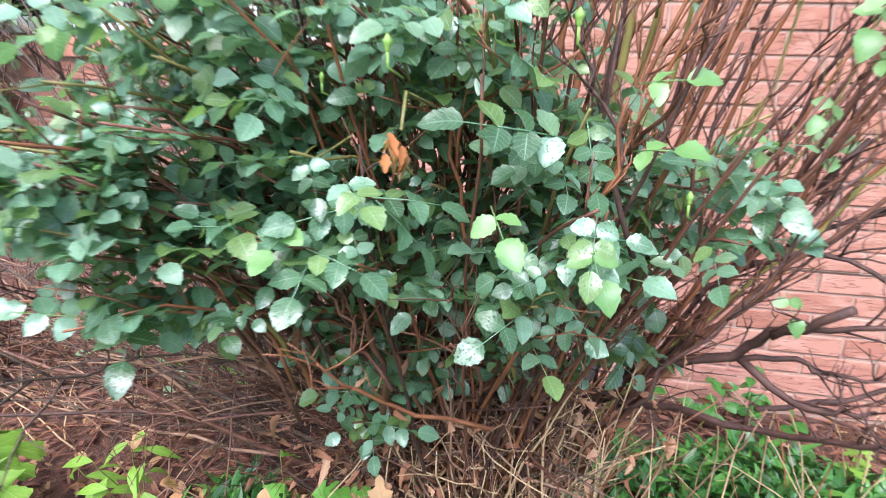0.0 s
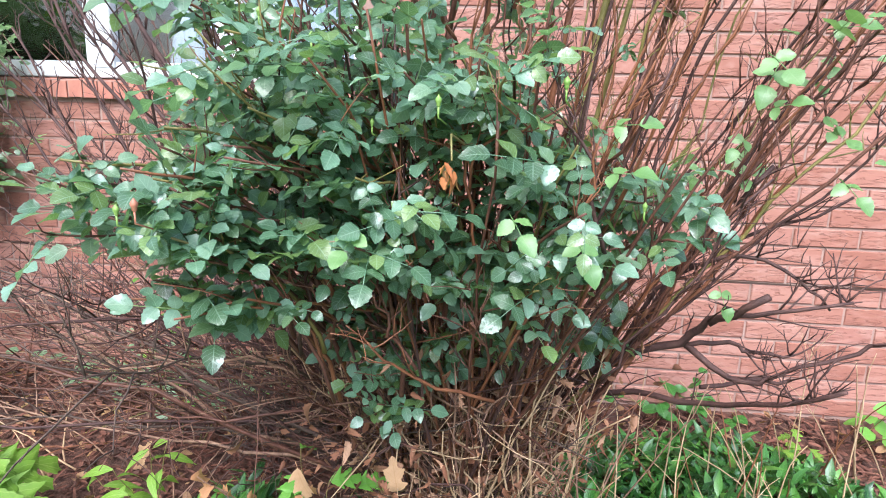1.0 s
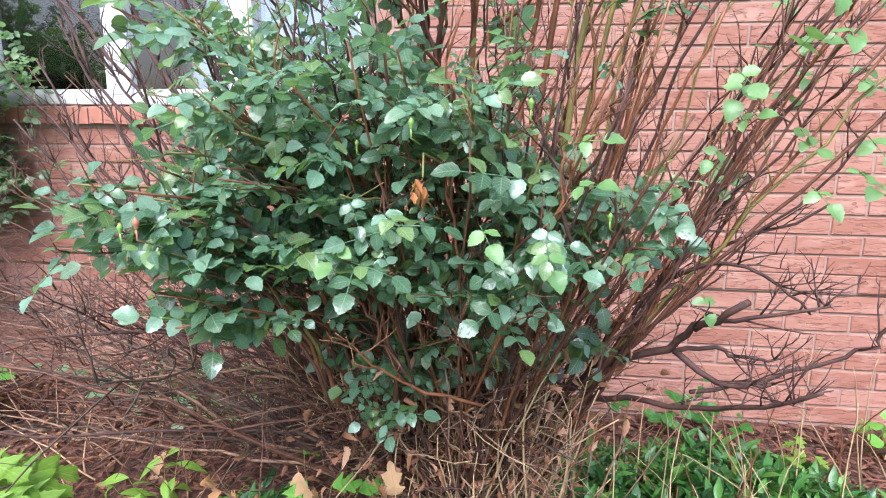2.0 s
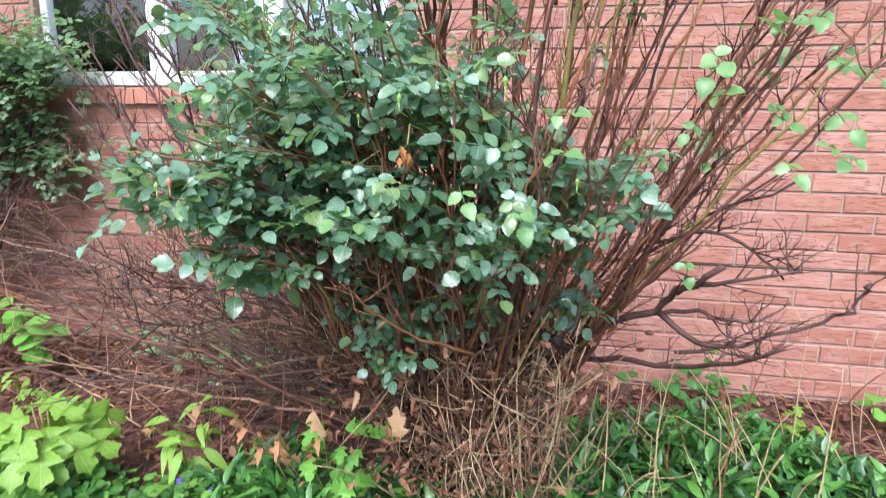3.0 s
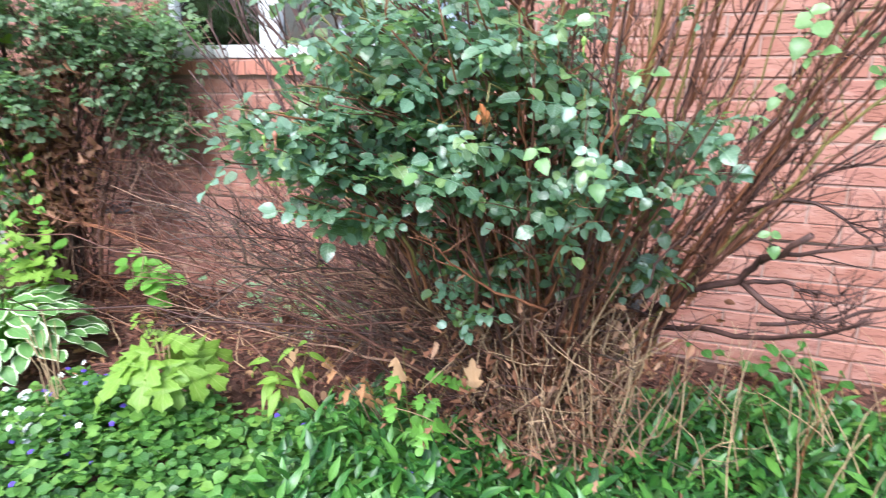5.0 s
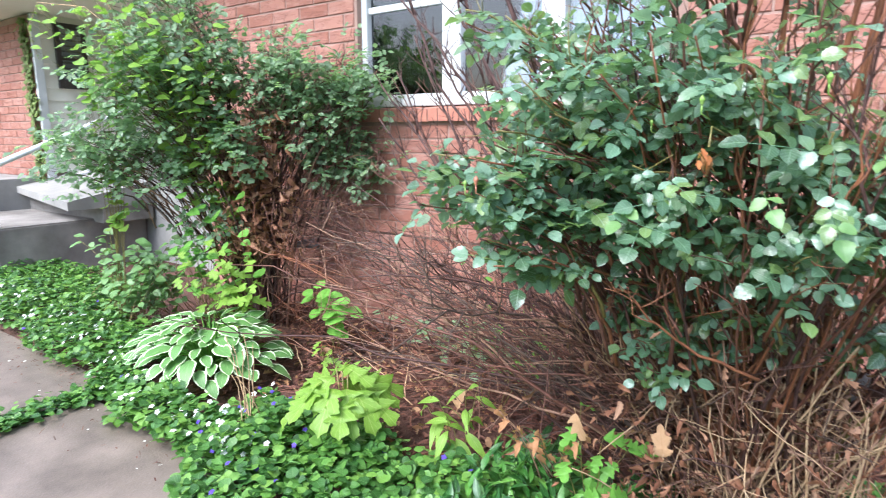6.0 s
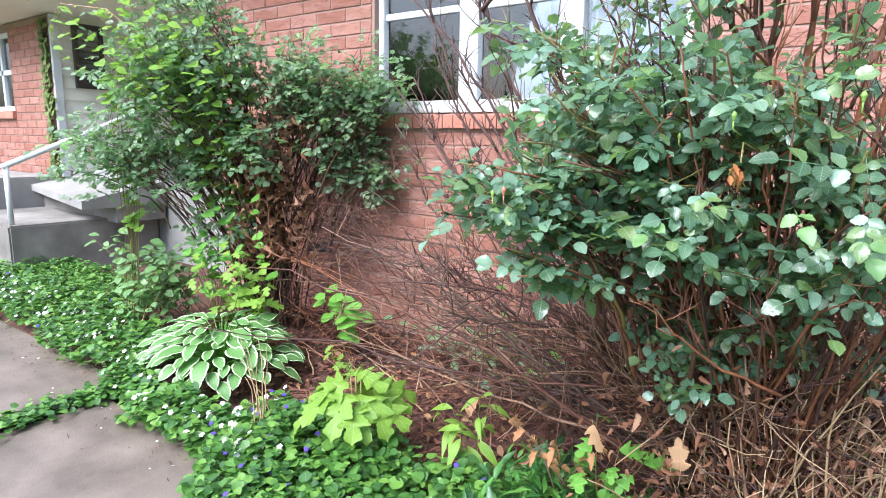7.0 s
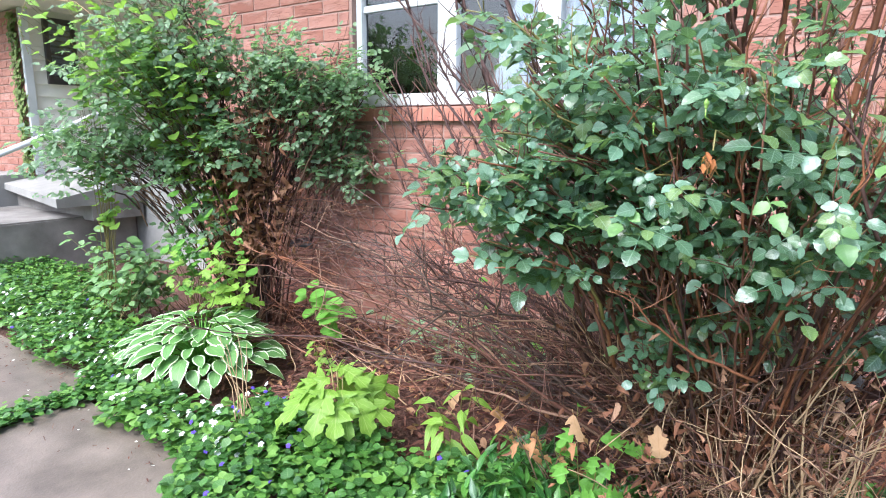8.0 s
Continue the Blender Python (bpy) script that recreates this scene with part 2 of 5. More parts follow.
# ---- mesh helpers ----
class Shape:
    """Vertices, faces and a leaf map gathered into one mesh."""

    def __init__(self):
        self.v, self.f, self.uv = [], [], []

    def add(self, verts, faces, uvs=None):
        k = len(self.v)
        self.v.extend(verts)
        self.f.extend([tuple(i + k for i in f) for f in faces])
        self.uv.extend(uvs if uvs else [(0.5, 0.3)] * len(verts))

    def box(self, x0, x1, y0, y1, z0, z1):
        v = [(x, y, z) for z in (z0, z1) for y in (y0, y1) for x in (x0, x1)]
        self.add(v, [(0, 2, 3, 1), (4, 5, 7, 6), (0, 1, 5, 4), (2, 6, 7, 3), (0, 4, 6, 2), (1, 3, 7, 5)])

    def tube(self, pts, r0, r1, n=5):
        """A tapered stem along points."""
        pts = [Vector(p) for p in pts]
        verts, faces = [], []
        side = None
        for i, p in enumerate(pts):
            d = (pts[min(i + 1, len(pts) - 1)] - pts[max(i - 1, 0)]).normalized()
            if side is None:
                side = d.orthogonal().normalized()
            side = (side - d * side.dot(d)).normalized()
            up = d.cross(side)
            r = r0 + (r1 - r0) * i / (len(pts) - 1)
            for k in range(n):
                a = 2 * math.pi * k / n
                verts.append(tuple(p + (side * math.cos(a) + up * math.sin(a)) * r))
        for i in range(len(pts) - 1):
            for k in range(n):
                faces.append((i * n + k, i * n + (k + 1) % n, (i + 1) * n + (k + 1) % n, (i + 1) * n + k))
        faces.append(tuple(range((len(pts) - 1) * n, len(pts) * n)))
        faces.append(tuple(reversed(range(n))))
        self.add(verts, faces)

    def put(self, other, m):
        """Another shape's copy, placed by m."""
        self.add([tuple(m @ Vector(p)) for p in other.v], other.f, other.uv)

    def mesh(self, name, material, smooth=True):
        me = bpy.data.meshes.new(name)
        me.from_pydata(self.v, [], self.f)
        layer = me.uv_layers.new(name="leaf")
        loops = np.empty(len(me.loops), dtype=np.int32)
        me.loops.foreach_get("vertex_index", loops)
        layer.data.foreach_set("uv", np.array(self.uv, dtype=np.float32)[loops].ravel())
        if smooth:
            me.polygons.foreach_set("use_smooth", [True] * len(me.polygons))
        me.materials.append(material)
        return me


def part(name, shape, material, parent=None, label="", smooth=True, m=None):
    """One mesh object, under a thing or a part where one is given."""
    me = shape if isinstance(shape, bpy.types.Mesh) else shape.mesh(name, material, smooth)
    ob = new(name, me)
    if parent:
        ob.parent = parent
    if m is not None:
        ob.matrix_basis = m
    return tagged(ob, label)


def box_part(name, x0, x1, y0, y1, z0, z1, material, parent=None, label="", bevel=0.0):
    bm = bmesh.new()
    bmesh.ops.create_cube(bm, size=1.0)
    for v in bm.verts:
        v.co = Vector(((x0 + x1) / 2 + v.co.x * (x1 - x0), (y0 + y1) / 2 + v.co.y * (y1 - y0), (z0 + z1) / 2 + v.co.z * (z1 - z0)))
    if bevel:
        bmesh.ops.bevel(bm, geom=bm.edges[:], offset=bevel, segments=2, affect="EDGES")
    me = bpy.data.meshes.new(name)
    bm.to_mesh(me)
    bm.free()
    me.materials.append(material)
    ob = new(name, me)
    if parent:
        ob.parent = parent
    return tagged(ob, label)


def thing(name, label, category, group="", at=(0, 0, 0), kind=""):
    ob = new(name)
    ob.empty_display_size = 0.1
    ob.location = at
    return tagged(ob, label, category, group, kind)


def curve(a, c, b, n=9, wobble=0.0, rng=random):
    """Points along a bow from a to b, pulled towards c, a little crooked."""
    a, c, b = Vector(a), Vector(c), Vector(b)
    out, drift = [], Vector((0, 0, 0))
    for i in range(n):
        s = i / (n - 1)
        p = a * (1 - s) ** 2 + c * 2 * s * (1 - s) + b * s * s
        if 0 < i:
            drift = drift * 0.8 + Vector((rng.uniform(-1, 1), rng.uniform(-1, 1), rng.uniform(-1, 1))) * wobble
        out.append(p + drift)
    return out


def blade(length, width, profile, fold=0.2, droop=0.15, teeth=0.0, tip=None):
    """A leaf blade along +x with its rib on the axis: half widths by station, edges raised by fold, tip bent down."""
    s = Shape()
    n = len(profile)
    verts, uvs, faces = [], [], []
    for i, w in enumerate(profile):
        u = i / (n - 1)
        half = width / 2 * w * (1 + (teeth if i % 2 else -teeth))
        z = -droop * length * u * u
        x = length * u
        wave = 0.10 * half * math.sin(9 * u + width * 700)
        verts += [(x - 0.1 * half, half, z + fold * half + wave), (x, 0, z), (x - 0.1 * half, -half, z + fold * half - wave)]
        uvs += [(u, 1.0), (u, 0.5), (u, 0.0)]
    for i in range(n - 1):
        k = 3 * i
        faces += [(k, k + 1, k + 4, k + 3), (k + 1, k + 2, k + 5, k + 4)]
    s.add(verts, faces, uvs)
    return s


OVATE = (0.15, 0.52, 0.78, 0.93, 1.0, 1.0, 0.95, 0.85, 0.68, 0.42, 0.04)
LANCE = (0.1, 0.6, 0.95, 1.0, 0.75, 0.4, 0.03)
ROUND = (0.5, 0.95, 1.0, 0.9, 0.62, 0.05)


def lobed(length, width, rng, fold=0.2, droop=0.4, lobes=3, cut=0.5):
    """An oak-like leaf with uneven, pointed, forward-reaching lobes."""
    s = Shape()
    n = 27
    shift = [rng.uniform(-0.07, 0.07) for _ in range(2)]
    deep = [rng.uniform(0.85, 1.25) * cut for _ in range(2)]
    verts, uvs, faces = [], [], []
    for i in range(n):
        u = i / (n - 1)
        env = math.sin(math.pi * u ** 0.75) ** 0.55 if 0 < u < 1 else 0.04
        z = -droop * length * u * u
        row = []
        for side in (0, 1):
            ph = ((u + shift[side]) * lobes) % 1.0
            reach = ph / 0.72 if ph < 0.72 else (1.0 - ph) / 0.28
            tooth = 0.07 * (i % 2)
            w = width / 2 * env * (1 - min(0.85, deep[side] * 1.25) * (1 - reach) ** 0.8 - tooth)
            sign = 1 if side == 0 else -1
            row.append((length * u + 0.42 * w * reach, sign * w, z + fold * w + 0.14 * w * math.sin(7 * u + 9 * shift[side] + side)))
        verts += [row[0], (length * u, 0, z), row[1]]
        uvs += [(u, 1.0), (u, 0.5), (u, 0.0)]
    for i in range(n - 1):
        k = 3 * i
        faces += [(k, k + 1, k + 4, k + 3), (k + 1, k + 2, k + 5, k + 4)]
    s.add(verts, faces, uvs)
    return s


def turned(p, along, up, size=1.0):
    """The pose of a leaf at p that points along and faces up."""
    x = Vector(along).normalized()
    z = Vector(up)
    z = z - x * z.dot(x)
    z = z.normalized() if z.length > 1e-4 else x.orthogonal().normalized()
    y = z.cross(x)
    m = Matrix((x, y, z)).transposed().to_4x4() @ Matrix.Scale(size, 4)
    m.translation = p
    return m


def rose_leaf(rng, pairs=2, size=1.0):
    """A compound leaf: a thin stalk with paired toothed leaflets and one at the end."""
    s = Shape()
    length = (0.034 + 0.033 * pairs) * size
    s.tube([(0, 0, 0), (length * 0.5, 0, 0.003), (length, 0, 0)], 0.0013 * size, 0.0008 * size, 4)
    for k in range(pairs):
        x = (0.026 + 0.033 * k) * size
        for sign in (1, -1):
            a = radians(rng.uniform(58, 80)) * sign
            leaf = blade(rng.uniform(0.034, 0.042) * size, rng.uniform(0.027, 0.032) * size, OVATE, rng.uniform(0.05, 0.45), rng.uniform(-0.1, 0.4), 0.07)
            s.put(leaf, turned((x, 0, 0.001), (math.cos(a), math.sin(a), rng.uniform(-0.25, 0.15)), (rng.uniform(-0.4, 0.4), rng.uniform(-0.4, 0.4), 1)))
    leaf = blade(rng.uniform(0.042, 0.052) * size, rng.uniform(0.033, 0.040) * size, OVATE, rng.uniform(0.05, 0.4), rng.uniform(0.0, 0.4), 0.07)
    s.put(leaf, turned((length, 0, 0), (1, rng.uniform(-0.2, 0.2), -0.1), (0, rng.uniform(-0.2, 0.2), 1)))
    return s


# ---- setting: ground, path ----
WALL = 2.56


def ground_sheet():
    """Bed and unseen added grass in one sheet, fine near the bed and out to the horizon."""
    rng = random.Random(3)
    xs = [-400, -60, -20, -9] + [-7 + 0.12 * i for i in range(100)] + [6, 9, 20, 60, 400]
    ys = [-400, -60, -15, -4, -2] + [-1.0 + 0.12 * i for i in range(34)] + [3.4, 6, 20, 60, 400]
    s = Shape()
    verts = []
    for y in ys:
        for x in xs:
            z = 0.0
            if 0.95 < y < 2.5 and -6 < x < 4.6:
                z = 0.022 * noise.noise((x * 2.3, y * 2.3, 0)) + 0.012 * noise.noise((x * 9, y * 9, 3))
            elif y <= 0.95 and not (x > -0.6 and y > 0.62):
                z = -0.045
            verts.append((x, y, z - 0.005))
    nx = len(xs)
    faces = [(j * nx + i, j * nx + i + 1, (j + 1) * nx + i + 1, (j + 1) * nx + i) for j in range(len(ys) - 1) for i in range(nx - 1)]
    s.add(verts, faces)
    return part("ground", s, M_SOIL)


tagged(ground_sheet(), "dark reddish brown mulched soil of a planting bed", "ground", kind="structure")

path = thing("pavement", "damp grey-brown concrete path slabs beside the bed", "path", kind="structure")
for x0, x1, y1 in ((-7.2, -5.55, 1.02), (-5.5, -3.72, 1.02), (-3.68, -1.86, 1.0), (-1.80, -0.66, 0.85), (-0.64, 1.2, 0.60), (1.24, 3.8, 0.60)):
    box_part("slab", x0, x1, -0.75, y1, -0.12, 0.0, M_CONCRETE, path, "", 0.012)

# ---- setting: facade ----
COURSE, BRICK, LEDGE = 0.088, 0.275, 0.63
WIN = (-1.60, 0.36, 1.44, 2.62)
END = -3.34


def wall_boxes(name, boxes, material, label):
    s = Shape()
    for b in boxes:
        s.box(*b)
    return tagged(part(name, s, material, None, "", False), label, "wall", kind="structure")


HIGH, LOW = WALL - 0.007, WALL + 0.007
wall_main = wall_boxes("wall_main", [
    (END, 4.8, LOW, WALL + 0.22, -0.1, LEDGE), (END, WIN[0], HIGH, WALL + 0.22, LEDGE, 3.0), (WIN[1], 4.8, HIGH, WALL + 0.22, LEDGE, 3.0),
    (WIN[0], WIN[1], HIGH, WALL + 0.22, LEDGE, WIN[2] - 0.015), (WIN[0], WIN[1], HIGH, WALL + 0.22, WIN[3], 3.0)],
    M_MORTAR, "pinkish red brick house wall with recessed mortar joints")
wall_wing = wall_boxes("wall_wing", [
    (-12, -8.55, 2.508, 2.75, -0.1, 2.53), (-7.40, -6.26, 2.508, 2.75, -0.1, 2.53),
    (-8.55, -7.40, 2.508, 2.75, -0.1, 1.53), (-8.55, -7.40, 2.508, 2.75, 2.45, 2.53)],
    M_MORTAR, "orange-red brick wall of the house beyond the porch")
wall_porch = wall_boxes("wall_porch", [(-6.40, -6.262, 2.752, 4.4, -0.1, 2.54), (-6.40, END + 0.2, 4.4, 4.54, -0.1, 2.54), (END, END + 0.2, 2.782, 4.4, -0.1, 2.54)],
                        M_SIDING, "cream painted lap siding walls of the recessed porch")
siding = Shape()
for i in range(13):
    z = 0.86 + 0.13 * i
    siding.add([(-6.235, 2.58, z), (-6.235, 4.398, z), (-6.258, 4.398, z + 0.14), (-6.258, 2.58, z + 0.14), (-6.258, 2.58, z), (-6.258, 4.398, z)],
               [(0, 1, 2, 3), (4, 5, 1, 0)])
part("siding_boards", siding, M_SIDING, wall_porch, "", False)
box_part("corner_board", -6.258, -6.215, 2.495, 2.578, 0.80, 2.53, M_WHITE, wall_porch, "white corner board", 0.004)
ceiling = wall_boxes("ceiling", [(-12, END - 0.02, 1.98, 4.6, 2.542, 2.62), (END - 0.02, 4.8, 1.9, 2.56, 2.98, 3.06)], M_SOFFIT, "cream painted porch soffit")
tagged(ceiling, "", "ceiling")
wall_boxes("wall_back", [(-12, 4.8, 5.4, 5.5, -0.1, 3.0), (4.7, 4.8, 2.8, 5.4, -0.1, 3.0), (-12, -11.9, 2.8, 5.4, -0.1, 3.0)], M_DIM_INSIDE, "plain inner room walls with dimness put into their dark colour")
wall_boxes("roof", [(-12, 4.9, 2.0, 5.5, 3.1, 3.2)], M_DARK, "dark roof over the house")

# window with three lights
win = thing("window_1", "white vinyl window of three lights with pale curtains", "window", at=(0, 0, 0), kind="structure")
x0, x1, z0, z1 = WIN
frame_y = (WALL + 0.03, WALL + 0.10)
for a, b, c, d in ((x0, x1, z0, z0 + 0.045), (x0, x1, z1 - 0.045, z1), (x0, x0 + 0.045, z0 + 0.045, z1 - 0.045), (x1 - 0.045, x1, z0 + 0.045, z1 - 0.045),
                   (-0.965, -0.835, z0 + 0.045, z1 - 0.045), (-0.325, -0.195, z0 + 0.045, z1 - 0.045)):
    box_part("frame", a, b, *frame_y, c, d, M_WHITE, win, "white vinyl frame", 0.004)
for a, b in ((-1.555, -0.965), (-0.835, -0.325), (-0.195, 0.315)):
    for c, d in ((z0 + 0.05, 2.02), (2.06, z1 - 0.05)):
        box_part("pane", a + 0.012, b - 0.012, WALL + 0.066, WALL + 0.070, c, d, M_GLASS, win, "clear glass pane").visible_shadow = False
    box_part("meeting_rail", a, b, WALL + 0.05, WALL + 0.085, 2.02, 2.06, M_WHITE, win, "white meeting rail", 0.003)
    box_part("sash_rail", a, b, WALL + 0.05, WALL + 0.085, z0 + 0.045, z0 + 0.075, M_WHITE, win, "white sash rail", 0.003)
box_part("sky_tinted_insect_screen", -1.55, -0.97, WALL + 0.090, WALL + 0.093, z0 + 0.05, 2.02, M_SCREEN_SKY, win, "insect screen coloured blue-grey for the sky reflected in the pane")


def curtain(x0, x1, z0, z1):
    s = Shape()
    n = 60
    verts = []
    for z in (z0, z1):
        for i in range(n + 1):
            x = x0 + (x1 - x0) * i / n
            verts.append((x, WALL + 0.15 + 0.022 * math.sin(i * 1.1) + 0.01 * math.sin(i * 2.7), z))
    s.add(verts, [(i, i + 1, n + 2 + i, n + 1 + i) for i in range(n)])
    return s


for a, b in ((-0.86, -0.34), (-0.2, 0.33)):
    tagged(part("curtain", curtain(a, b, 1.40, 2.60), M_CURTAIN), "pale bluish white gathered curtain behind the glass", "curtain", "curtains")

# brick sill on edge
sill = thing("window_sill", "sloping rowlock brick sill under the window", "sill", kind="structure")
sill_shape = Shape()
sill_shape.add([(0, -0.045, -0.086), (0.066, -0.045, -0.086), (0.066, 0.11, -0.086), (0, 0.11, -0.086),
                (0, -0.045, -0.012), (0.066, -0.045, -0.012), (0.066, 0.11, 0.014), (0, 0.11, 0.014)],
               [(0, 3, 2, 1), (4, 5, 6, 7), (0, 1, 5, 4), (1, 2, 6, 5), (2, 3, 7, 6), (3, 0, 4, 7)])
sill_mesh = sill_shape.mesh("sill_brick", M_SILL, False)
rng = random.Random(11)
for i in range(27):
    part("brick", sill_mesh, None, sill, m=pose(-1.62 + 0.0755 * i, WALL + rng.uniform(-0.002, 0.002), 1.432 + rng.uniform(-0.002, 0.002)))
box_part("mortar_bed", -1.617, 0.412, WALL - 0.036, WALL + 0.10, 1.345, 1.425, M_MORTAR, sill)

# wing window
win2 = thing("window_2", "white window with a glazing bar in the far brick wall", "window", kind="structure")
for a, b, c, d in ((-8.55, -7.40, 1.53, 1.59), (-8.55, -7.40, 2.39, 2.45), (-7.46, -7.40, 1.59, 2.39), (-8.55, -8.49, 1.59, 2.39), (-7.78, -7.72, 1.59, 2.39), (-8.49, -7.46, 1.96, 2.02)):
    box_part("frame", a, b, 2.53, 2.60, c, d, M_WHITE, win2, "white frame", 0.003)
for c, d in ((1.59, 1.96), (2.02, 2.39)):
    box_part("pane", -8.48, -7.79, 2.56, 2.565, c, d, M_GLASS, win2).visible_shadow = False
    box_part("pane", -7.71, -7.47, 2.56, 2.565, c, d, M_GLASS, win2).visible_shadow = False
box_part("sill", -8.60, -7.36, 2.46, 2.60, 1.44, 1.53, M_SILL, win2, "brick sill", 0.004)

# dark framed panel on the porch side wall: depth from and to, height from and to
CASE = (2.71, 3.03, 1.775, 2.47)
panel = thing("wall_cabinet", "dark bronze framed glazed case hung on the cream wall", "cabinet", at=(0, 0, 0))
Y0, Y1, Z0, Z1 = CASE
for a, b, c, d in ((Y0, Y0 + 0.05, Z0, Z1), (Y1 - 0.05, Y1, Z0, Z1), (Y0 + 0.05, Y1 - 0.05, Z0, Z0 + 0.09), (Y0 + 0.05, Y1 - 0.05, Z1 - 0.06, Z1), (Y0 + 0.05, Y1 - 0.05, 2.08, 2.11)):
    box_part("frame", -6.236, -6.190, a, b, c, d, M_DARK, panel, "", 0.004)
box_part("back", -6.236, -6.220, Y0 + 0.05, Y1 - 0.05, Z0 + 0.09, Z1 - 0.06, M_DIM_INSIDE, panel)
for i in range(9):
    box_part("slat", -6.219, -6.212, Y0 + 0.05, Y1 - 0.05, Z0 + 0.11 + 0.06 * i, Z0 + 0.15 + 0.06 * i, M_SCREEN_SKY, panel)
box_part("glass", -6.208, -6.204, Y0 + 0.05, Y1 - 0.05, Z0 + 0.09, Z1 - 0.06, M_GLASS, panel)

# porch, steps, hand rail
porch = thing("porch", "weathered grey concrete porch slab and landing", "porch", kind="structure")
box_part("landing", -6.35, -4.9, 1.50, 2.84, -0.05, 0.47, M_CONCRETE_DARK, porch, "grey concrete landing", 0.015)
box_part("slab", -9.5, -6.35, 1.75, 2.51, -0.05, 0.80, M_CONCRETE_PALE, porch, "pale concrete slab", 0.015)
ramp = Shape()
ramp.add([(-7.0, 2.3, 0.74), (-4.7, 2.02, 0.67), (-4.7, 2.82, 0.82), (-7.0, 2.82, 0.93), (-7.0, 2.3, 0.68), (-4.7, 2.02, 0.59), (-4.7, 2.82, 0.59), (-7.0, 2.82, 0.68)],
         [(0, 1, 2, 3), (4, 7, 6, 5), (0, 4, 5, 1), (1, 5, 6, 2), (2, 6, 7, 3), (3, 7, 4, 0)])
part("top_slab", ramp, M_CONCRETE_PALE, porch, "pale worn concrete top slab", False)
box_part("riser", -6.7, -4.72, 2.33, 2.82, 0.44, 0.60, M_CONCRETE_DARK, porch, "grey concrete riser")

# Stoop kept pale to bounce light onto the cream siding.
box_part("stoop", -6.23, -3.36, 2.85, 4.39, -0.05, 0.72, M_CONCRETE_PALE, porch, "concrete stoop, pale to bounce light on the porch siding", 0.015)

FOOT = Vector((-5.0, 1.56, 0.47))
rail = thing("hand_rail", "white painted metal hand rail on the porch steps", "railing", at=FOOT)
for name, pts, r in (("post", [(-5.0, 1.56, 0.46), (-5.0, 1.56, 0.98)], 0.024), ("post", [(-5.0, 3.27, 0.70), (-5.0, 3.27, 1.72)], 0.024),
                     ("top_rail", [(-5.0, 1.53, 0.975), (-5.0, 2.4, 1.345), (-5.0, 3.29, 1.73)], 0.026), ("low_rail", [(-5.0, 2.3, 0.90), (-5.0, 3.27, 1.20)], 0.018)):
    s = Shape()
    s.tube([Vector(p) - FOOT for p in pts], r, r, 8)
    part(name, s, M_WHITE, rail)

# creeper on the far brick corner
creeper = Shape()
rng = random.Random(5)
leaf = blade(0.05, 0.045, ROUND, 0.2, 0.1)
for i in range(600):
    z = rng.uniform(0.8, 2.5)
    creeper.put(leaf, turned((-6.34 + rng.gauss(0, 0.05), 2.49 - abs(rng.gauss(0, 0.02)), z), (rng.uniform(-1, 1), -0.3, -0.8), (rng.uniform(-0.4, 0.4), -1, 0.4), rng.uniform(0.6, 1.2)))
tagged(part("creeper", creeper, M_MOSS), "olive green creeper climbing the far brick corner", "climbing plant", kind="stuff")

pipe = thing("hose_pipe", "grey metal water pipe with a tap at the brick wall", "pipe", at=(-1.95, 2.44, 0.51))
s = Shape()
s.tube([(-0.14, 0.12, 0), (-0.14, -0.06, 0), (-0.10, -0.10, 0), (0.14, -0.10, 0.02)], 0.016, 0.016, 8)
part("pipe", s, M_PIPE, pipe)
s = Shape()
s.tube([(0.08, -0.10, 0.0), (0.08, -0.10, 0.05)], 0.011, 0.011, 8)
part("tap", s, M_PIPE, pipe)

# ---- the rose bush ----
BASE = Vector((0.90, 1.58, 0.0))
rose = thing("rose_bush", "large rose bush with wet blue-green leaves, buds and brown canes", "bush", at=BASE)
rng = random.Random(21)
LEAVES = [rose_leaf(rng, 2 if i % 4 else 3, rng.uniform(0.95, 1.2)) for i in range(10)]
LEAF_MESHES = [s.mesh("rose_leaf", M_ROSE) for s in LEAVES]


def side_twigs(s, pts, rng, count, length, r, start=0.3, sub=True, up=0.3):
    """Short crooked side shoots along a cane."""
    for _ in range(count):
        k = rng.uniform(start, 0.97) * (len(pts) - 1)
        i = int(k)
        p = pts[i].lerp(pts[min(i + 1, len(pts) - 1)], k - i)
        d = (pts[min(i + 1, len(pts) - 1)] - pts[max(0, i - 1)]).normalized()
        out = Vector((rng.uniform(-1, 1), rng.uniform(-1, 1), rng.uniform(-0.6, 1) + up))
        q = p + (d * 0.7 + out.normalized()).normalized() * length * rng.uniform(0.4, 1.2)
        c = p.lerp(q, 0.5) + Vector((rng.uniform(-1, 1), rng.uniform(-1, 1), rng.uniform(-1, 1))) * length * 0.12
        tw = curve(p, c, q, 5, length * 0.02, rng)
        s.tube(tw, r, r * 0.45, 4)
        if sub:
            side_twigs(s, tw, rng, 2, length * 0.5, r * 0.6, 0.3, False, up)


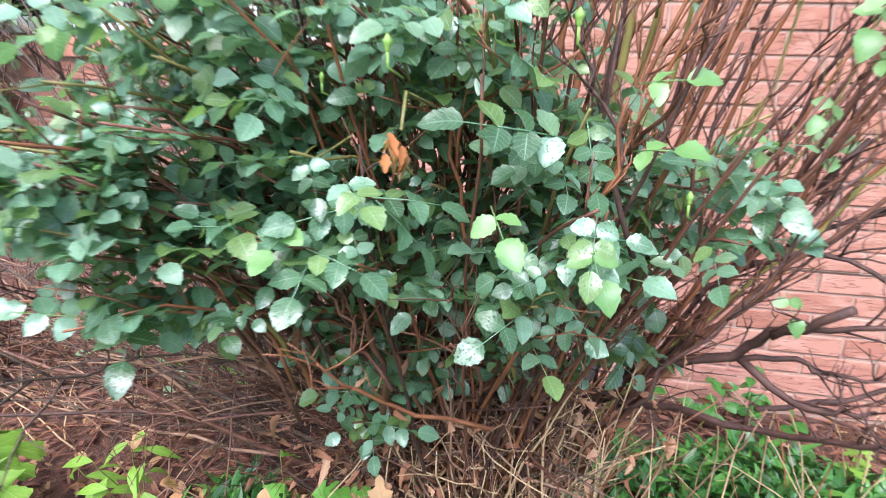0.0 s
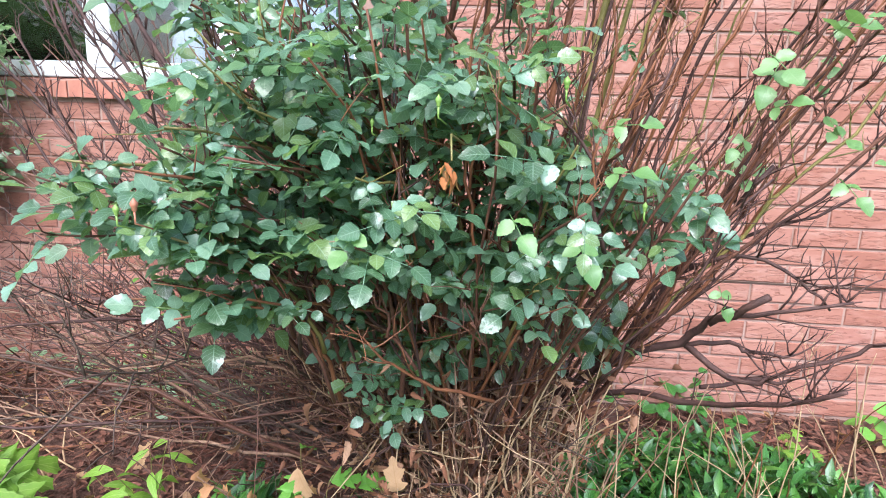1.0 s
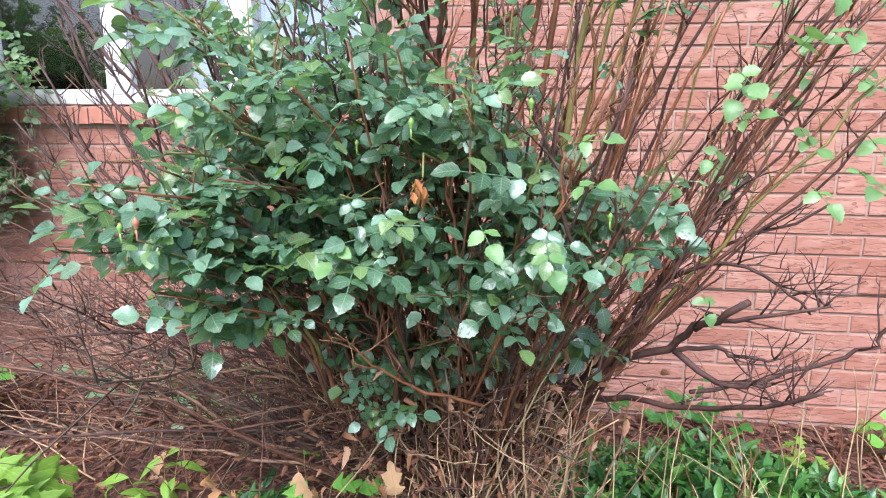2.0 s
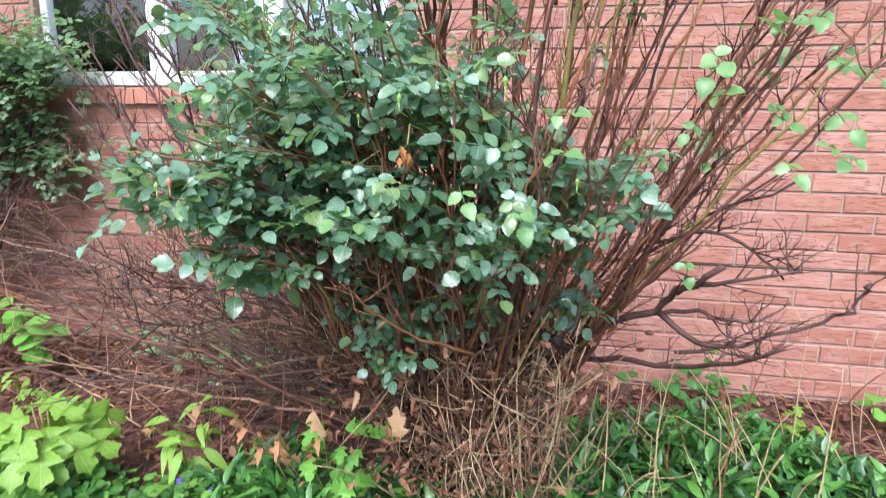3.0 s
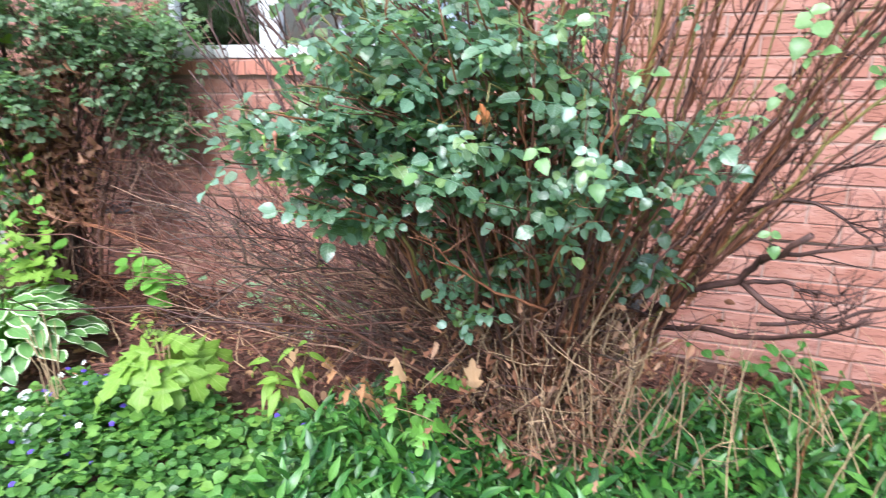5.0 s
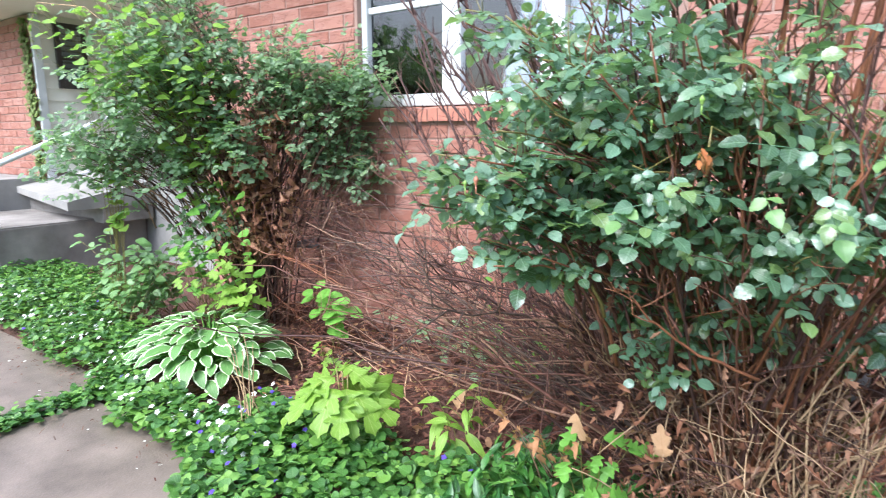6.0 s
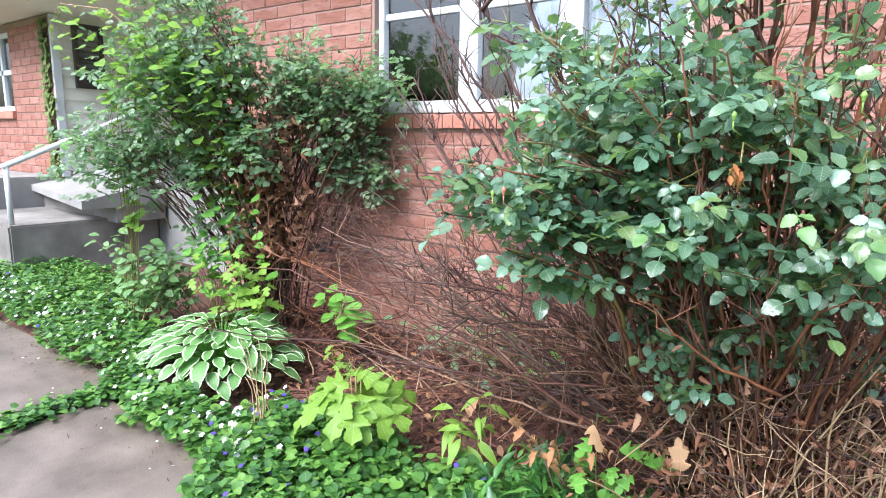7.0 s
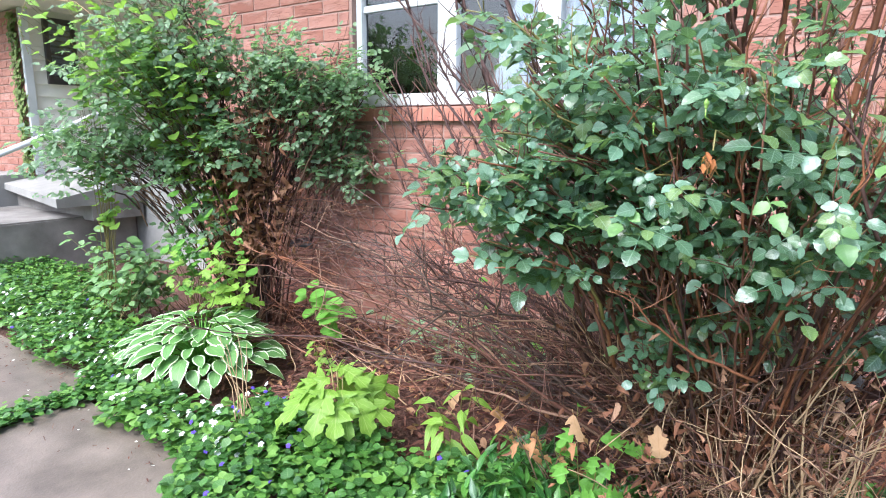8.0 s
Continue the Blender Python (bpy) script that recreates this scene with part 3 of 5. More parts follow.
# (centre, radii, sprays): where the foliage is dense
CLUMPS = [
    ((0.96, 0.82, 1.18), (0.31, 0.22, 0.19), 36),
    ((0.62, 0.76, 1.16), (0.20, 0.17, 0.12), 25),
    ((0.46, 0.64, 1.18), (0.12, 0.07, 0.08), 10),
    ((0.80, 0.74, 1.36), (0.32, 0.10, 0.09), 18),
    ((1.33, 1.00, 1.16), (0.10, 0.10, 0.11), 7),
    ((0.34, 0.72, 1.15), (0.12, 0.08, 0.07), 9),
    ((0.52, 0.68, 1.04), (0.10, 0.06, 0.06), 5),
    ((0.86, 0.98, 1.42), (0.36, 0.28, 0.22), 26),
    ((0.44, 1.06, 1.50), (0.24, 0.28, 0.24), 19),
    ((0.58, 0.92, 1.32), (0.20, 0.18, 0.10), 16),
    ((0.75, 1.15, 1.80), (0.42, 0.35, 0.28), 19),
    ((1.20, 0.96, 1.15), (0.18, 0.20, 0.15), 16),
    ((0.85, 1.00, 0.80), (0.11, 0.06, 0.13), 7),
    ((0.68, 1.05, 0.90), (0.12, 0.08, 0.12), 6),
    ((0.98, 1.00, 1.00), (0.16, 0.10, 0.08), 6),
    ((1.06, 1.10, 0.92), (0.12, 0.12, 0.10), 4),
    ((0.50, 1.10, 1.05), (0.20, 0.22, 0.14), 8),
    ((1.26, 1.22, 0.88), (0.06, 0.06, 0.10), 4),
    ((1.20, 1.35, 1.75), (0.35, 0.30, 0.30), 11),
]
spots = []
for (c, r, n) in CLUMPS:
    for _ in range(n):
        v = Vector((rng.gauss(0, 1), rng.gauss(0, 1), rng.gauss(0, 1))).normalized() * rng.random() ** 0.4
        spots.append(Vector((c[0] + v.x * r[0], max(0.56, c[1] + v.y * r[1]), c[2] + v.z * r[2])))

leaf_places = []
for p in spots:
    b = BASE + Vector((rng.gauss(0, 0.08), rng.gauss(0, 0.07), 0.0))
    if rng.random() < 0.75:
        h = max(0.25, p.z - rng.uniform(0.12, 0.4))
        b = Vector((p.x, p.y, h)).lerp(Vector((BASE.x + rng.gauss(0, 0.08), BASE.y - 0.15, h)), rng.uniform(0.35, 0.65))
    c = Vector((b.x * 0.7 + p.x * 0.3, b.y * 0.75 + p.y * 0.25, b.z * 0.25 + p.z * 0.75))
    pts = curve(b, c, p, 11, 0.010, rng)
    s = Shape()
    s.tube(pts, rng.uniform(0.0035, 0.0065), 0.0018, 5)
    tw = [v for v in pts[5:]]
    side_twigs(s, tw, rng, 2, 0.10, 0.0016, 0.1, False)
    part("cane", s, rng.choice((M_CANE, M_CANE, M_CANE_RED, M_CANE_GREEN)), rose, "", True, Matrix.Translation(-BASE))
    for k in range(6):
        t = rng.uniform(0.55, 1.0) if b.z > 0.2 else rng.uniform(0.85, 1.0)
        i = min(9, int(t * 10))
        q = pts[i].lerp(pts[i + 1], t * 10 - i)
        d = (pts[i + 1] - pts[i]).normalized()
        out = Vector((rng.uniform(-1, 1), rng.uniform(-0.75, 0.5), rng.uniform(-0.55, 0.35)))
        along = (d * 0.35 + out.normalized()).normalized()
        upv = Vector((rng.uniform(-0.9, 0.9), rng.uniform(-1.3, 0.3), 1.0))
        leaf_places.append((q, along, upv, rng.uniform(0.45, 0.85)))
leaf_places.sort(key=lambda e: e[0].y)
rest = Shape()
for k, (q, along, upv, size) in enumerate(leaf_places):
    m = Matrix.Translation(-BASE) @ turned(q, along, upv, size)
    if k < 290:
        part("leaf", LEAF_MESHES[k % 10], None, rose, m=m)
    else:
        rest.put(LEAVES[k % 10], m)
tagged(part("foliage", rest, M_ROSE_FAR, rose, "dense blue-green leaves inside the bush"), kind="stuff")

# upright canes, bare above: a tight sheaf, then thinner ones leaning out
for k in range(23):
    a = rng.random()
    top = Vector((1.02 + 0.66 * a + rng.gauss(0, 0.05), 1.30 - 0.15 * a + rng.gauss(0, 0.12), rng.uniform(1.75, 2.15) - 0.30 * a))
    b = BASE + Vector((rng.gauss(0.10, 0.07), rng.gauss(-0.02, 0.07), 0))
    knee = Vector((1.10 + 0.30 * a + rng.gauss(0, 0.03), 1.42 + rng.gauss(0, 0.06), 0.85 + 0.18 * a))
    pts = curve(b, knee, top, 20, 0.021, rng)
    s = Shape()
    thick = rng.uniform(0.003, 0.0068)
    s.tube(pts, thick, thick * 0.5, 6)
    side_twigs(s, pts, rng, 12, 0.14, 0.0020, 0.3, True, 0.5)
    part("cane", s, rng.choice((M_CANE, M_CANE, M_LIMB, M_LIMB, M_CANE, M_CANE_GREEN, M_CANE_RED)), rose, "", True, Matrix.Translation(-BASE))
for k in range(34):
    top = Vector((rng.uniform(0.45, 1.4), rng.uniform(0.72, 1.0), rng.uniform(1.15, 1.75)))
    b = BASE + Vector((rng.gauss(0, 0.07), rng.gauss(-0.05, 0.06), 0))
    pts = curve(b, (b.x * 0.5 + top.x * 0.5, 1.0, top.z * 0.55), top, 14, 0.010, rng)
    s = Shape()
    s.tube(pts, rng.uniform(0.004, 0.006), 0.002, 6)
    side_twigs(s, pts, rng, 5, 0.14, 0.002, 0.5, True, 0.4)
    part("cane", s, rng.choice((M_CANE, M_CANE_RED, M_LIMB)), rose, "", True, Matrix.Translation(-BASE))
# dark crooked shoots in front of and between the leaves
for k in range(30):
    b = Vector((rng.uniform(0.55, 1.25), rng.uniform(0.85, 1.15), rng.uniform(0.75, 1.2)))
    end = b + Vector((rng.gauss(0, 0.16), rng.uniform(-0.22, -0.02), rng.uniform(0.15, 0.55)))
    end.y = max(0.58, end.y)
    pts = curve(b, b.lerp(end, 0.5) + Vector((rng.gauss(0, 0.05), -0.03, 0)), end, 11, 0.014, rng)
    s = Shape()
    s.tube(pts, rng.uniform(0.003, 0.005), 0.0018, 5)
    side_twigs(s, pts, rng, 5, 0.11, 0.0018, 0.2, True, 0.4)
    part("shoot", s, rng.choice((M_CANE, M_LIMB, M_CANE, M_CANE_RED)), rose, "", True, Matrix.Translation(-BASE))
for x, y, z, r, m in ((1.28, 1.20, 1.75, 0.011, M_CANE_GREEN), (1.22, 1.22, 1.80, 0.010, M_CANE_RED), (1.17, 1.18, 1.78, 0.009, M_CANE_RED), (1.36, 1.25, 1.70, 0.009, M_CANE_GREEN),
                      (1.45, 1.20, 1.66, 0.009, M_CANE), (0.95, 1.15, 1.85, 0.009, M_CANE_RED), (0.80, 1.15, 1.85, 0.008, M_CANE), (0.62, 1.10, 1.80, 0.008, M_CANE)):
    b = BASE + Vector((rng.gauss(0.05, 0.06), rng.gauss(0, 0.05), 0))
    pts = curve(b, (b.x * 0.6 + x * 0.4, b.y * 0.5 + y * 0.5, z * 0.5), (x, y, z + 0.25), 14, 0.010, rng)
    s = Shape()
    s.tube(pts, r, r * 0.65, 7)
    side_twigs(s, pts, rng, 7, 0.2, 0.0028, 0.4, True, 0.5)
    part("cane", s, m, rose, "", True, Matrix.Translation(-BASE))

# a bundle leaning far out over the low limbs
for k in range(15):
    a = rng.random()
    end = Vector((1.66 + 0.34 * a + rng.gauss(0, 0.04), 1.14 + rng.gauss(0, 0.06), 1.68 - 0.20 * a + rng.gauss(0, 0.05)))
    b = BASE + Vector((rng.gauss(0.12, 0.05), rng.gauss(-0.04, 0.05), 0.05))
    knee = Vector((1.36 + rng.gauss(0, 0.03), 1.26 + rng.gauss(0, 0.04), 0.90 + rng.gauss(0, 0.04)))
    pts = curve(b, knee, end, 20, 0.017, rng)
    s = Shape()
    s.tube(pts, rng.uniform(0.004, 0.0075), rng.uniform(0.002, 0.003), 6)
    side_twigs(s, pts, rng, 10, 0.12, 0.0022, 0.4, True, 0.4)
    part("cane", s, rng.choice((M_CANE, M_LIMB, M_CANE, M_CANE_RED, M_CANE_GREEN)), rose, "", True, Matrix.Translation(-BASE))

# thick low limbs reaching out to the side, cut back and forked
for pts, r, end_r, twigs in (
        ([(0.95, 1.58, 0.08), (1.115, 1.45, 0.51), (1.30, 1.36, 0.69), (1.467, 1.28, 0.786), (1.492, 1.22, 0.86), (1.575, 1.12, 0.953)], 0.013, 0.008, 12),
        ([(1.00, 1.58, 0.20), (1.241, 1.50, 0.537), (1.38, 1.38, 0.60), (1.518, 1.25, 0.637), (1.623, 1.08, 0.73), (1.665, 0.96, 0.821)], 0.011, 0.004, 14),
        ([(1.467, 1.28, 0.786), (1.558, 1.22, 0.726), (1.607, 1.18, 0.726), (1.66, 1.15, 0.76)], 0.009, 0.004, 8),
        ([(1.518, 1.30, 0.66), (1.713, 1.35, 0.682), (1.872, 1.30, 0.785), (1.938, 1.28, 0.811), (1.938, 1.27, 0.868), (1.95, 1.25, 0.90)], 0.006, 0.004, 4),
        ([(1.492, 1.22, 0.859), (1.604, 1.15, 0.914), (1.73, 1.10, 0.957)], 0.007, 0.003, 8),
        ([(1.467, 1.28, 0.786), (1.559, 1.25, 0.803), (1.614, 1.22, 0.788), (1.684, 1.20, 0.80)], 0.007, 0.003, 8),
        ([(1.30, 1.37, 0.68), (1.373, 1.33, 0.80), (1.434, 1.28, 0.967), (1.485, 1.25, 1.06), (1.58, 1.2, 1.22)], 0.010, 0.005, 12),
        ([(1.434, 1.28, 0.967), (1.56, 1.22, 1.02), (1.66, 1.18, 0.98), (1.72, 1.16, 0.92)], 0.006, 0.0025, 9),
        ([(1.30, 1.37, 0.68), (1.40, 1.32, 0.90), (1.55, 1.26, 1.05), (1.75, 1.2, 1.16)], 0.007, 0.003, 9)):
    vs = [Vector(p) for p in pts]
    fine = []
    for i in range(len(vs) - 1):
        for j in range(3):
            fine.append(vs[i].lerp(vs[i + 1], j / 3) + Vector((rng.gauss(0, 1), rng.gauss(0, 1), rng.gauss(0, 1))) * 0.005)
    fine.append(vs[-1])
    s = Shape()
    s.tube(fine, r, end_r, 8)
    side_twigs(s, fine, rng, twigs, 0.14, 0.0025, 0.3, True, 0.35)
    part("limb", s, M_LIMB, rose, "dark rough bare limb", True, Matrix.Translation(-BASE))

# bare twigs sweeping low to the other side
for k in range(66):
    a = rng.random()
    end = Vector((0.55 - 1.5 * a + rng.gauss(0, 0.1), 1.5 + rng.gauss(0, 0.28), rng.uniform(0.32, 0.88) + 0.1 * (1 - a)))
    b = BASE + Vector((rng.gauss(-0.08, 0.08), rng.gauss(0, 0.08), rng.uniform(0.0, 0.35)))
    c = b.lerp(end, 0.45) + Vector((rng.gauss(0, 0.08), rng.gauss(0, 0.08), rng.uniform(0.0, 0.32)))
    pts = curve(b, c, end, 12, 0.028, rng)
    s = Shape()
    s.tube(pts, rng.uniform(0.004, 0.009), 0.0018, 5)
    side_twigs(s, pts, rng, 12, 0.28, 0.0024, 0.2, True, 0.1)
    part("twig", s, rng.choice((M_CANE, M_DEAD, M_LIMB, M_LIMB, M_CANE, M_BARK)), rose, "", True, Matrix.Translation(-BASE))

# pale arching dead stems at the outer foot of the bush
for k in range(26):
    b = Vector((1.05 + rng.gauss(0, 0.10), 1.36 + rng.gauss(0, 0.05), 0.0))
    end = Vector((1.08 + rng.gauss(0, 0.12), 1.20 + rng.gauss(0, 0.05), rng.uniform(0.55, 0.85)))
    pts = curve(b, b.lerp(end, 0.5) + Vector((rng.gauss(0, 0.07), rng.gauss(0, 0.03), 0.06)), end, 10, 0.010, rng)
    s = Shape()
    s.tube(pts, rng.uniform(0.003, 0.0048), 0.0016, 5)
    side_twigs(s, pts, rng, 2, 0.10, 0.0014, 0.4, False, 0.1)
    part("dry_stem", s, rng.choice((M_STRAW, M_STRAW, M_DEAD)), rose, "", True, Matrix.Translation(-BASE))

# dry thatch in the heart of the bush
for k in range(110):
    b = BASE + Vector((rng.gauss(0.0, 0.12), rng.gauss(-0.06, 0.10), rng.uniform(0, 0.3)))
    end = Vector((0.92 + rng.gauss(0, 0.27), 1.32 + rng.gauss(0, 0.2), rng.uniform(0.2, 1.05)))
    pts = curve(b, b.lerp(end, 0.5) + Vector((rng.gauss(0, 0.12), rng.gauss(0, 0.10), rng.uniform(0, 0.15))), end, 9, 0.020, rng)
    s = Shape()
    s.tube(pts, rng.uniform(0.002, 0.006), 0.001, 4)
    side_twigs(s, pts, rng, 5, 0.16, 0.0014, 0.2, True, 0.0)
    part("dead_stem", s, rng.choice((M_DEAD, M_CANE, M_CANE, M_STRAW, M_LIMB, M_BARK)), rose, "", True, Matrix.Translation(-BASE))
for k in range(90):
    b = BASE + Vector((rng.gauss(0.08, 0.10), rng.gauss(-0.14, 0.06), 0))
    end = b + Vector((rng.gauss(0.03, 0.12), rng.gauss(-0.16, 0.06), rng.uniform(0.40, 0.85)))
    pts = curve(b, b.lerp(end, 0.5) + Vector((rng.gauss(0, 0.06), rng.gauss(0, 0.05), 0.05)), end, 8, 0.012, rng)
    s = Shape()
    s.tube(pts, rng.uniform(0.0024, 0.0046), 0.0012, 4)
    side_twigs(s, pts, rng, 2, 0.12, 0.0014, 0.3, False, 0.0)
    part("dry_stem", s, rng.choice((M_STRAW, M_STRAW, M_DEAD, M_CANE_RED, M_DEAD, M_STRAW)), rose, "", True, Matrix.Translation(-BASE))
for k in range(140):
    v = Vector((rng.gauss(0, 1), rng.gauss(0, 1), rng.gauss(0, 1))).normalized() * rng.random() ** 0.5
    b = Vector((0.90 + v.x * 0.28, 1.28 + v.y * 0.18, 0.55 + v.z * 0.42))
    end = b + Vector((rng.uniform(-1, 1), rng.uniform(-0.5, 0.3), rng.uniform(-0.7, 0.9))).normalized() * rng.uniform(0.12, 0.40)
    end.z = max(0.03, end.z)
    pts = curve(b, b.lerp(end, 0.5) + Vector((rng.gauss(0, 0.05), rng.gauss(0, 0.05), rng.gauss(0, 0.05))), end, 8, 0.014, rng)
    s = Shape()
    s.tube(pts, rng.uniform(0.002, 0.0045), 0.001, 4)
    side_twigs(s, pts, rng, 4, 0.12, 0.0014, 0.1, False, 0.0)
    part("dead_twig", s, rng.choice((M_DEAD, M_CANE, M_LIMB, M_STRAW, M_DEAD)), rose, "", True, Matrix.Translation(-BASE))
hung = Shape()
CURLED = [blade(0.07, 0.032, OVATE, 1.1, 0.8, 0.12), lobed(0.06, 0.045, random.Random(12), 0.9, -0.7, 2.3, 0.6), blade(0.06, 0.022, LANCE, 1.3, -0.6, 0.15)]
for k in range(1900):
    p = Vector((0.90 + rng.gauss(0, 0.18), 1.30 + rng.gauss(0, 0.13), rng.uniform(0.06, 0.95))) - BASE
    hung.put(CURLED[k % 3], turned(p, (rng.uniform(-1, 1), rng.uniform(-1, 1), rng.uniform(-1.5, 0.3)), (rng.uniform(-1, 1), rng.uniform(-1, 1), rng.uniform(-0.5, 1)), rng.uniform(0.22, 0.62)))
tagged(part("dead_leaves", hung, M_DEAD_LEAF, rose, "curled brown dead leaves caught in the stems"), kind="stuff")
hung = Shape()
for k in range(330):
    p = Vector((0.96 + rng.gauss(0, 0.12), 1.40 + rng.gauss(0, 0.08), 0.05 + abs(rng.gauss(0, 0.30)))) - BASE
    hung.put(CURLED[k % 3], turned(p, (rng.uniform(-1, 1), rng.uniform(-1, 1), rng.uniform(-1.2, 0.6)), (rng.uniform(-1, 1), rng.uniform(-1, 0.5), rng.uniform(0, 1)), rng.uniform(0.22, 0.5)))
tagged(part("dry_leaves", hung, M_DRY, rose, "pale tan dry leaves lodged at the foot of the canes"), kind="stuff")
s = Shape()
s.tube([(0.06, 0.0, 0.02), (0.16, -0.02, 0.35), (0.30, -0.06, 0.62)], 0.030, 0.036, 9)
part("cut_limb", s, M_CONCRETE_DARK, rose, "old grey sawn-off limb")


def bud(s_green, p, size):
    """A rosebud on its stalk: swollen hip and pointed bud."""
    p = Vector(p)
    s_green.tube([p - Vector((-0.01, -0.02, 0.05 * size)), p - Vector((0, 0, 0.03 * size)), p], 0.0012, 0.0016, 5)
    ring = [(0.0, 0.003), (0.005, 0.0075), (0.010, 0.006), (0.014, 0.009), (0.022, 0.0105), (0.029, 0.006), (0.036, 0.0008)]
    n = 8
    verts = [tuple(p + Vector((r * size * math.cos(2 * math.pi * k / n), r * size * math.sin(2 * math.pi * k / n), h * size))) for h, r in ring for k in range(n)]
    s_green.add(verts, [(i * n + k, i * n + (k + 1) % n, (i + 1) * n + (k + 1) % n, (i + 1) * n + k) for i in range(len(ring) - 1) for k in range(n)])


for p, size, m in (((0.92, 0.66, 1.31), 1.0, M_BUD), ((1.09, 0.72, 1.34), 1.1, M_BUD), ((0.80, 0.80, 1.28), 0.8, M_BUD), ((0.556, 0.55, 1.17), 1.1, M_BUD_RED), ((0.535, 0.545, 1.165), 0.9, M_BUD),
                   ((1.02, 0.80, 1.45), 1.0, M_BUD_RED), ((0.72, 0.75, 1.40), 0.9, M_BUD), ((0.82, 1.05, 0.84), 0.8, M_BUD), ((1.22, 0.76, 1.17), 0.9, M_BUD), ((0.60, 0.85, 1.45), 0.9, M_BUD)):
    s = Shape()
    bud(s, p, size * 0.45)
    part("bud", s, m, rose, "pointed rosebud", True, Matrix.Translation(-BASE))

dried = Shape()
for k in range(11):
    a = k * 2.4
    dried.put(blade(rng.uniform(0.016, 0.032), rng.uniform(0.007, 0.012), LANCE, rng.uniform(0.3, 1.4), rng.uniform(-0.9, 0.9), 0.2),
              turned((0.941 + rng.gauss(0, 0.005), 0.62 + rng.gauss(0, 0.004), 1.242 - rng.random() * 0.02),
                     (math.cos(a) * rng.uniform(0.1, 0.6), math.sin(a) * rng.uniform(0.1, 0.6), -1), (math.cos(a), math.sin(a) - 0.5, rng.uniform(-0.4, 0.4)), rng.uniform(0.7, 1.2)))
s = Shape()
s.tube([Vector(v) - BASE for v in ((0.943, 0.625, 1.243), (0.938, 0.66, 1.275), (0.95, 0.74, 1.26))], 0.0015, 0.002, 5)
part("flower_stalk", s, M_CANE_GREEN, rose)
part("dried_flower", dried, M_ORANGE, rose, "withered orange-brown rose bloom", True, Matrix.Translation(-BASE))
# a few pale young leaves
YOUNG = [rose_leaf(rng, 1, 1.25).mesh("young_leaf", M_YOUNG) for _ in range(3)]
for k, (p, along) in enumerate((((1.12, 0.72, 1.13), (0.2, -0.8, -0.5)), ((1.02, 0.68, 1.17), (0.3, -0.7, -0.4)), ((0.80, 0.72, 1.13), (-0.3, -0.8, -0.5)), ((1.16, 0.78, 1.22), (0.6, -0.6, 0.1)),
                               ((1.16, 0.80, 1.29), (0.8, -0.4, 0.1)), ((1.66, 1.18, 1.30), (0.5, -0.7, -0.4)), ((1.74, 1.14, 1.42), (0.6, -0.5, -0.4)), ((1.80, 1.12, 1.40), (0.6, -0.5, -0.6)),
                               ((1.55, 1.25, 1.22), (-0.3, -0.7, -0.6)), ((1.50, 1.20, 0.95), (0.1, -0.7, -0.7)), ((1.75, 1.2, 1.6), (0.4, -0.6, 0)), ((1.62, 1.3, 1.5), (-0.3, -0.6, 0)))):
    part("young_leaf", YOUNG[k % 3], None, rose, "fresh light green leaf", m=Matrix.Translation(-BASE) @ turned(p, along, (0, -0.8, 0.9), 0.6))


for k in range(34):
    p = (rng.uniform(1.45, 2.0), rng.uniform(1.05, 1.35), rng.uniform(1.2, 1.75))
    part("young_leaf", YOUNG[k % 3], None, rose, "fresh light green leaf", m=Matrix.Translation(-BASE) @ turned(p, (rng.uniform(-1, 1), -0.7, rng.uniform(-0.8, 0.2)), (rng.uniform(-0.5, 0.5), -0.8, 0.7), rng.uniform(0.5, 0.85)))


# ---- the second shrub, by the porch ----
SHRUB = Vector((-2.15, 2.12, 0.0))
LAT = Vector((0.811, 0.585, 0.0))
DEP = Vector((-0.585, 0.811, 0.0))
shrub = thing("shrub", "tall dark green shrub with dry brown stems against the wall", "bush", at=SHRUB)
rng = random.Random(31)
SMALL = [rose_leaf(rng, 2, rng.uniform(0.85, 1.0)) for _ in range(8)]
SMALL_MESHES = [s.mesh("shrub_leaf", M_SHRUB) for s in SMALL]
# (across, depth, height, radii, sprays)
SHRUB_CLUMPS = [(0.02, 0.0, 1.60, (0.62, 0.32, 0.26), 66), (-0.40, -0.15, 1.52, (0.38, 0.30, 0.34), 44), (-0.72, -0.2, 1.15, (0.36, 0.25, 0.18), 26), (0.52, 0.02, 1.54, (0.40, 0.28, 0.28), 38), (0.80, -0.02, 1.55, (0.20, 0.14, 0.16), 12), (0.85, 0.05, 1.10, (0.12, 0.10, 0.14), 9),
                (-0.35, -0.1, 1.05, (0.30, 0.25, 0.25), 18), (0.66, 0.10, 1.14, (0.20, 0.15, 0.16), 22), (0.15, -0.2, 1.25, (0.22, 0.12, 0.2), 12), (-0.35, 0.0, 2.0, (0.32, 0.25, 0.2), 16), (-0.15, -0.05, 0.72, (0.16, 0.15, 0.18), 6)]
CENTRE = Vector((-2.10, 1.90, 0.0))
places = []
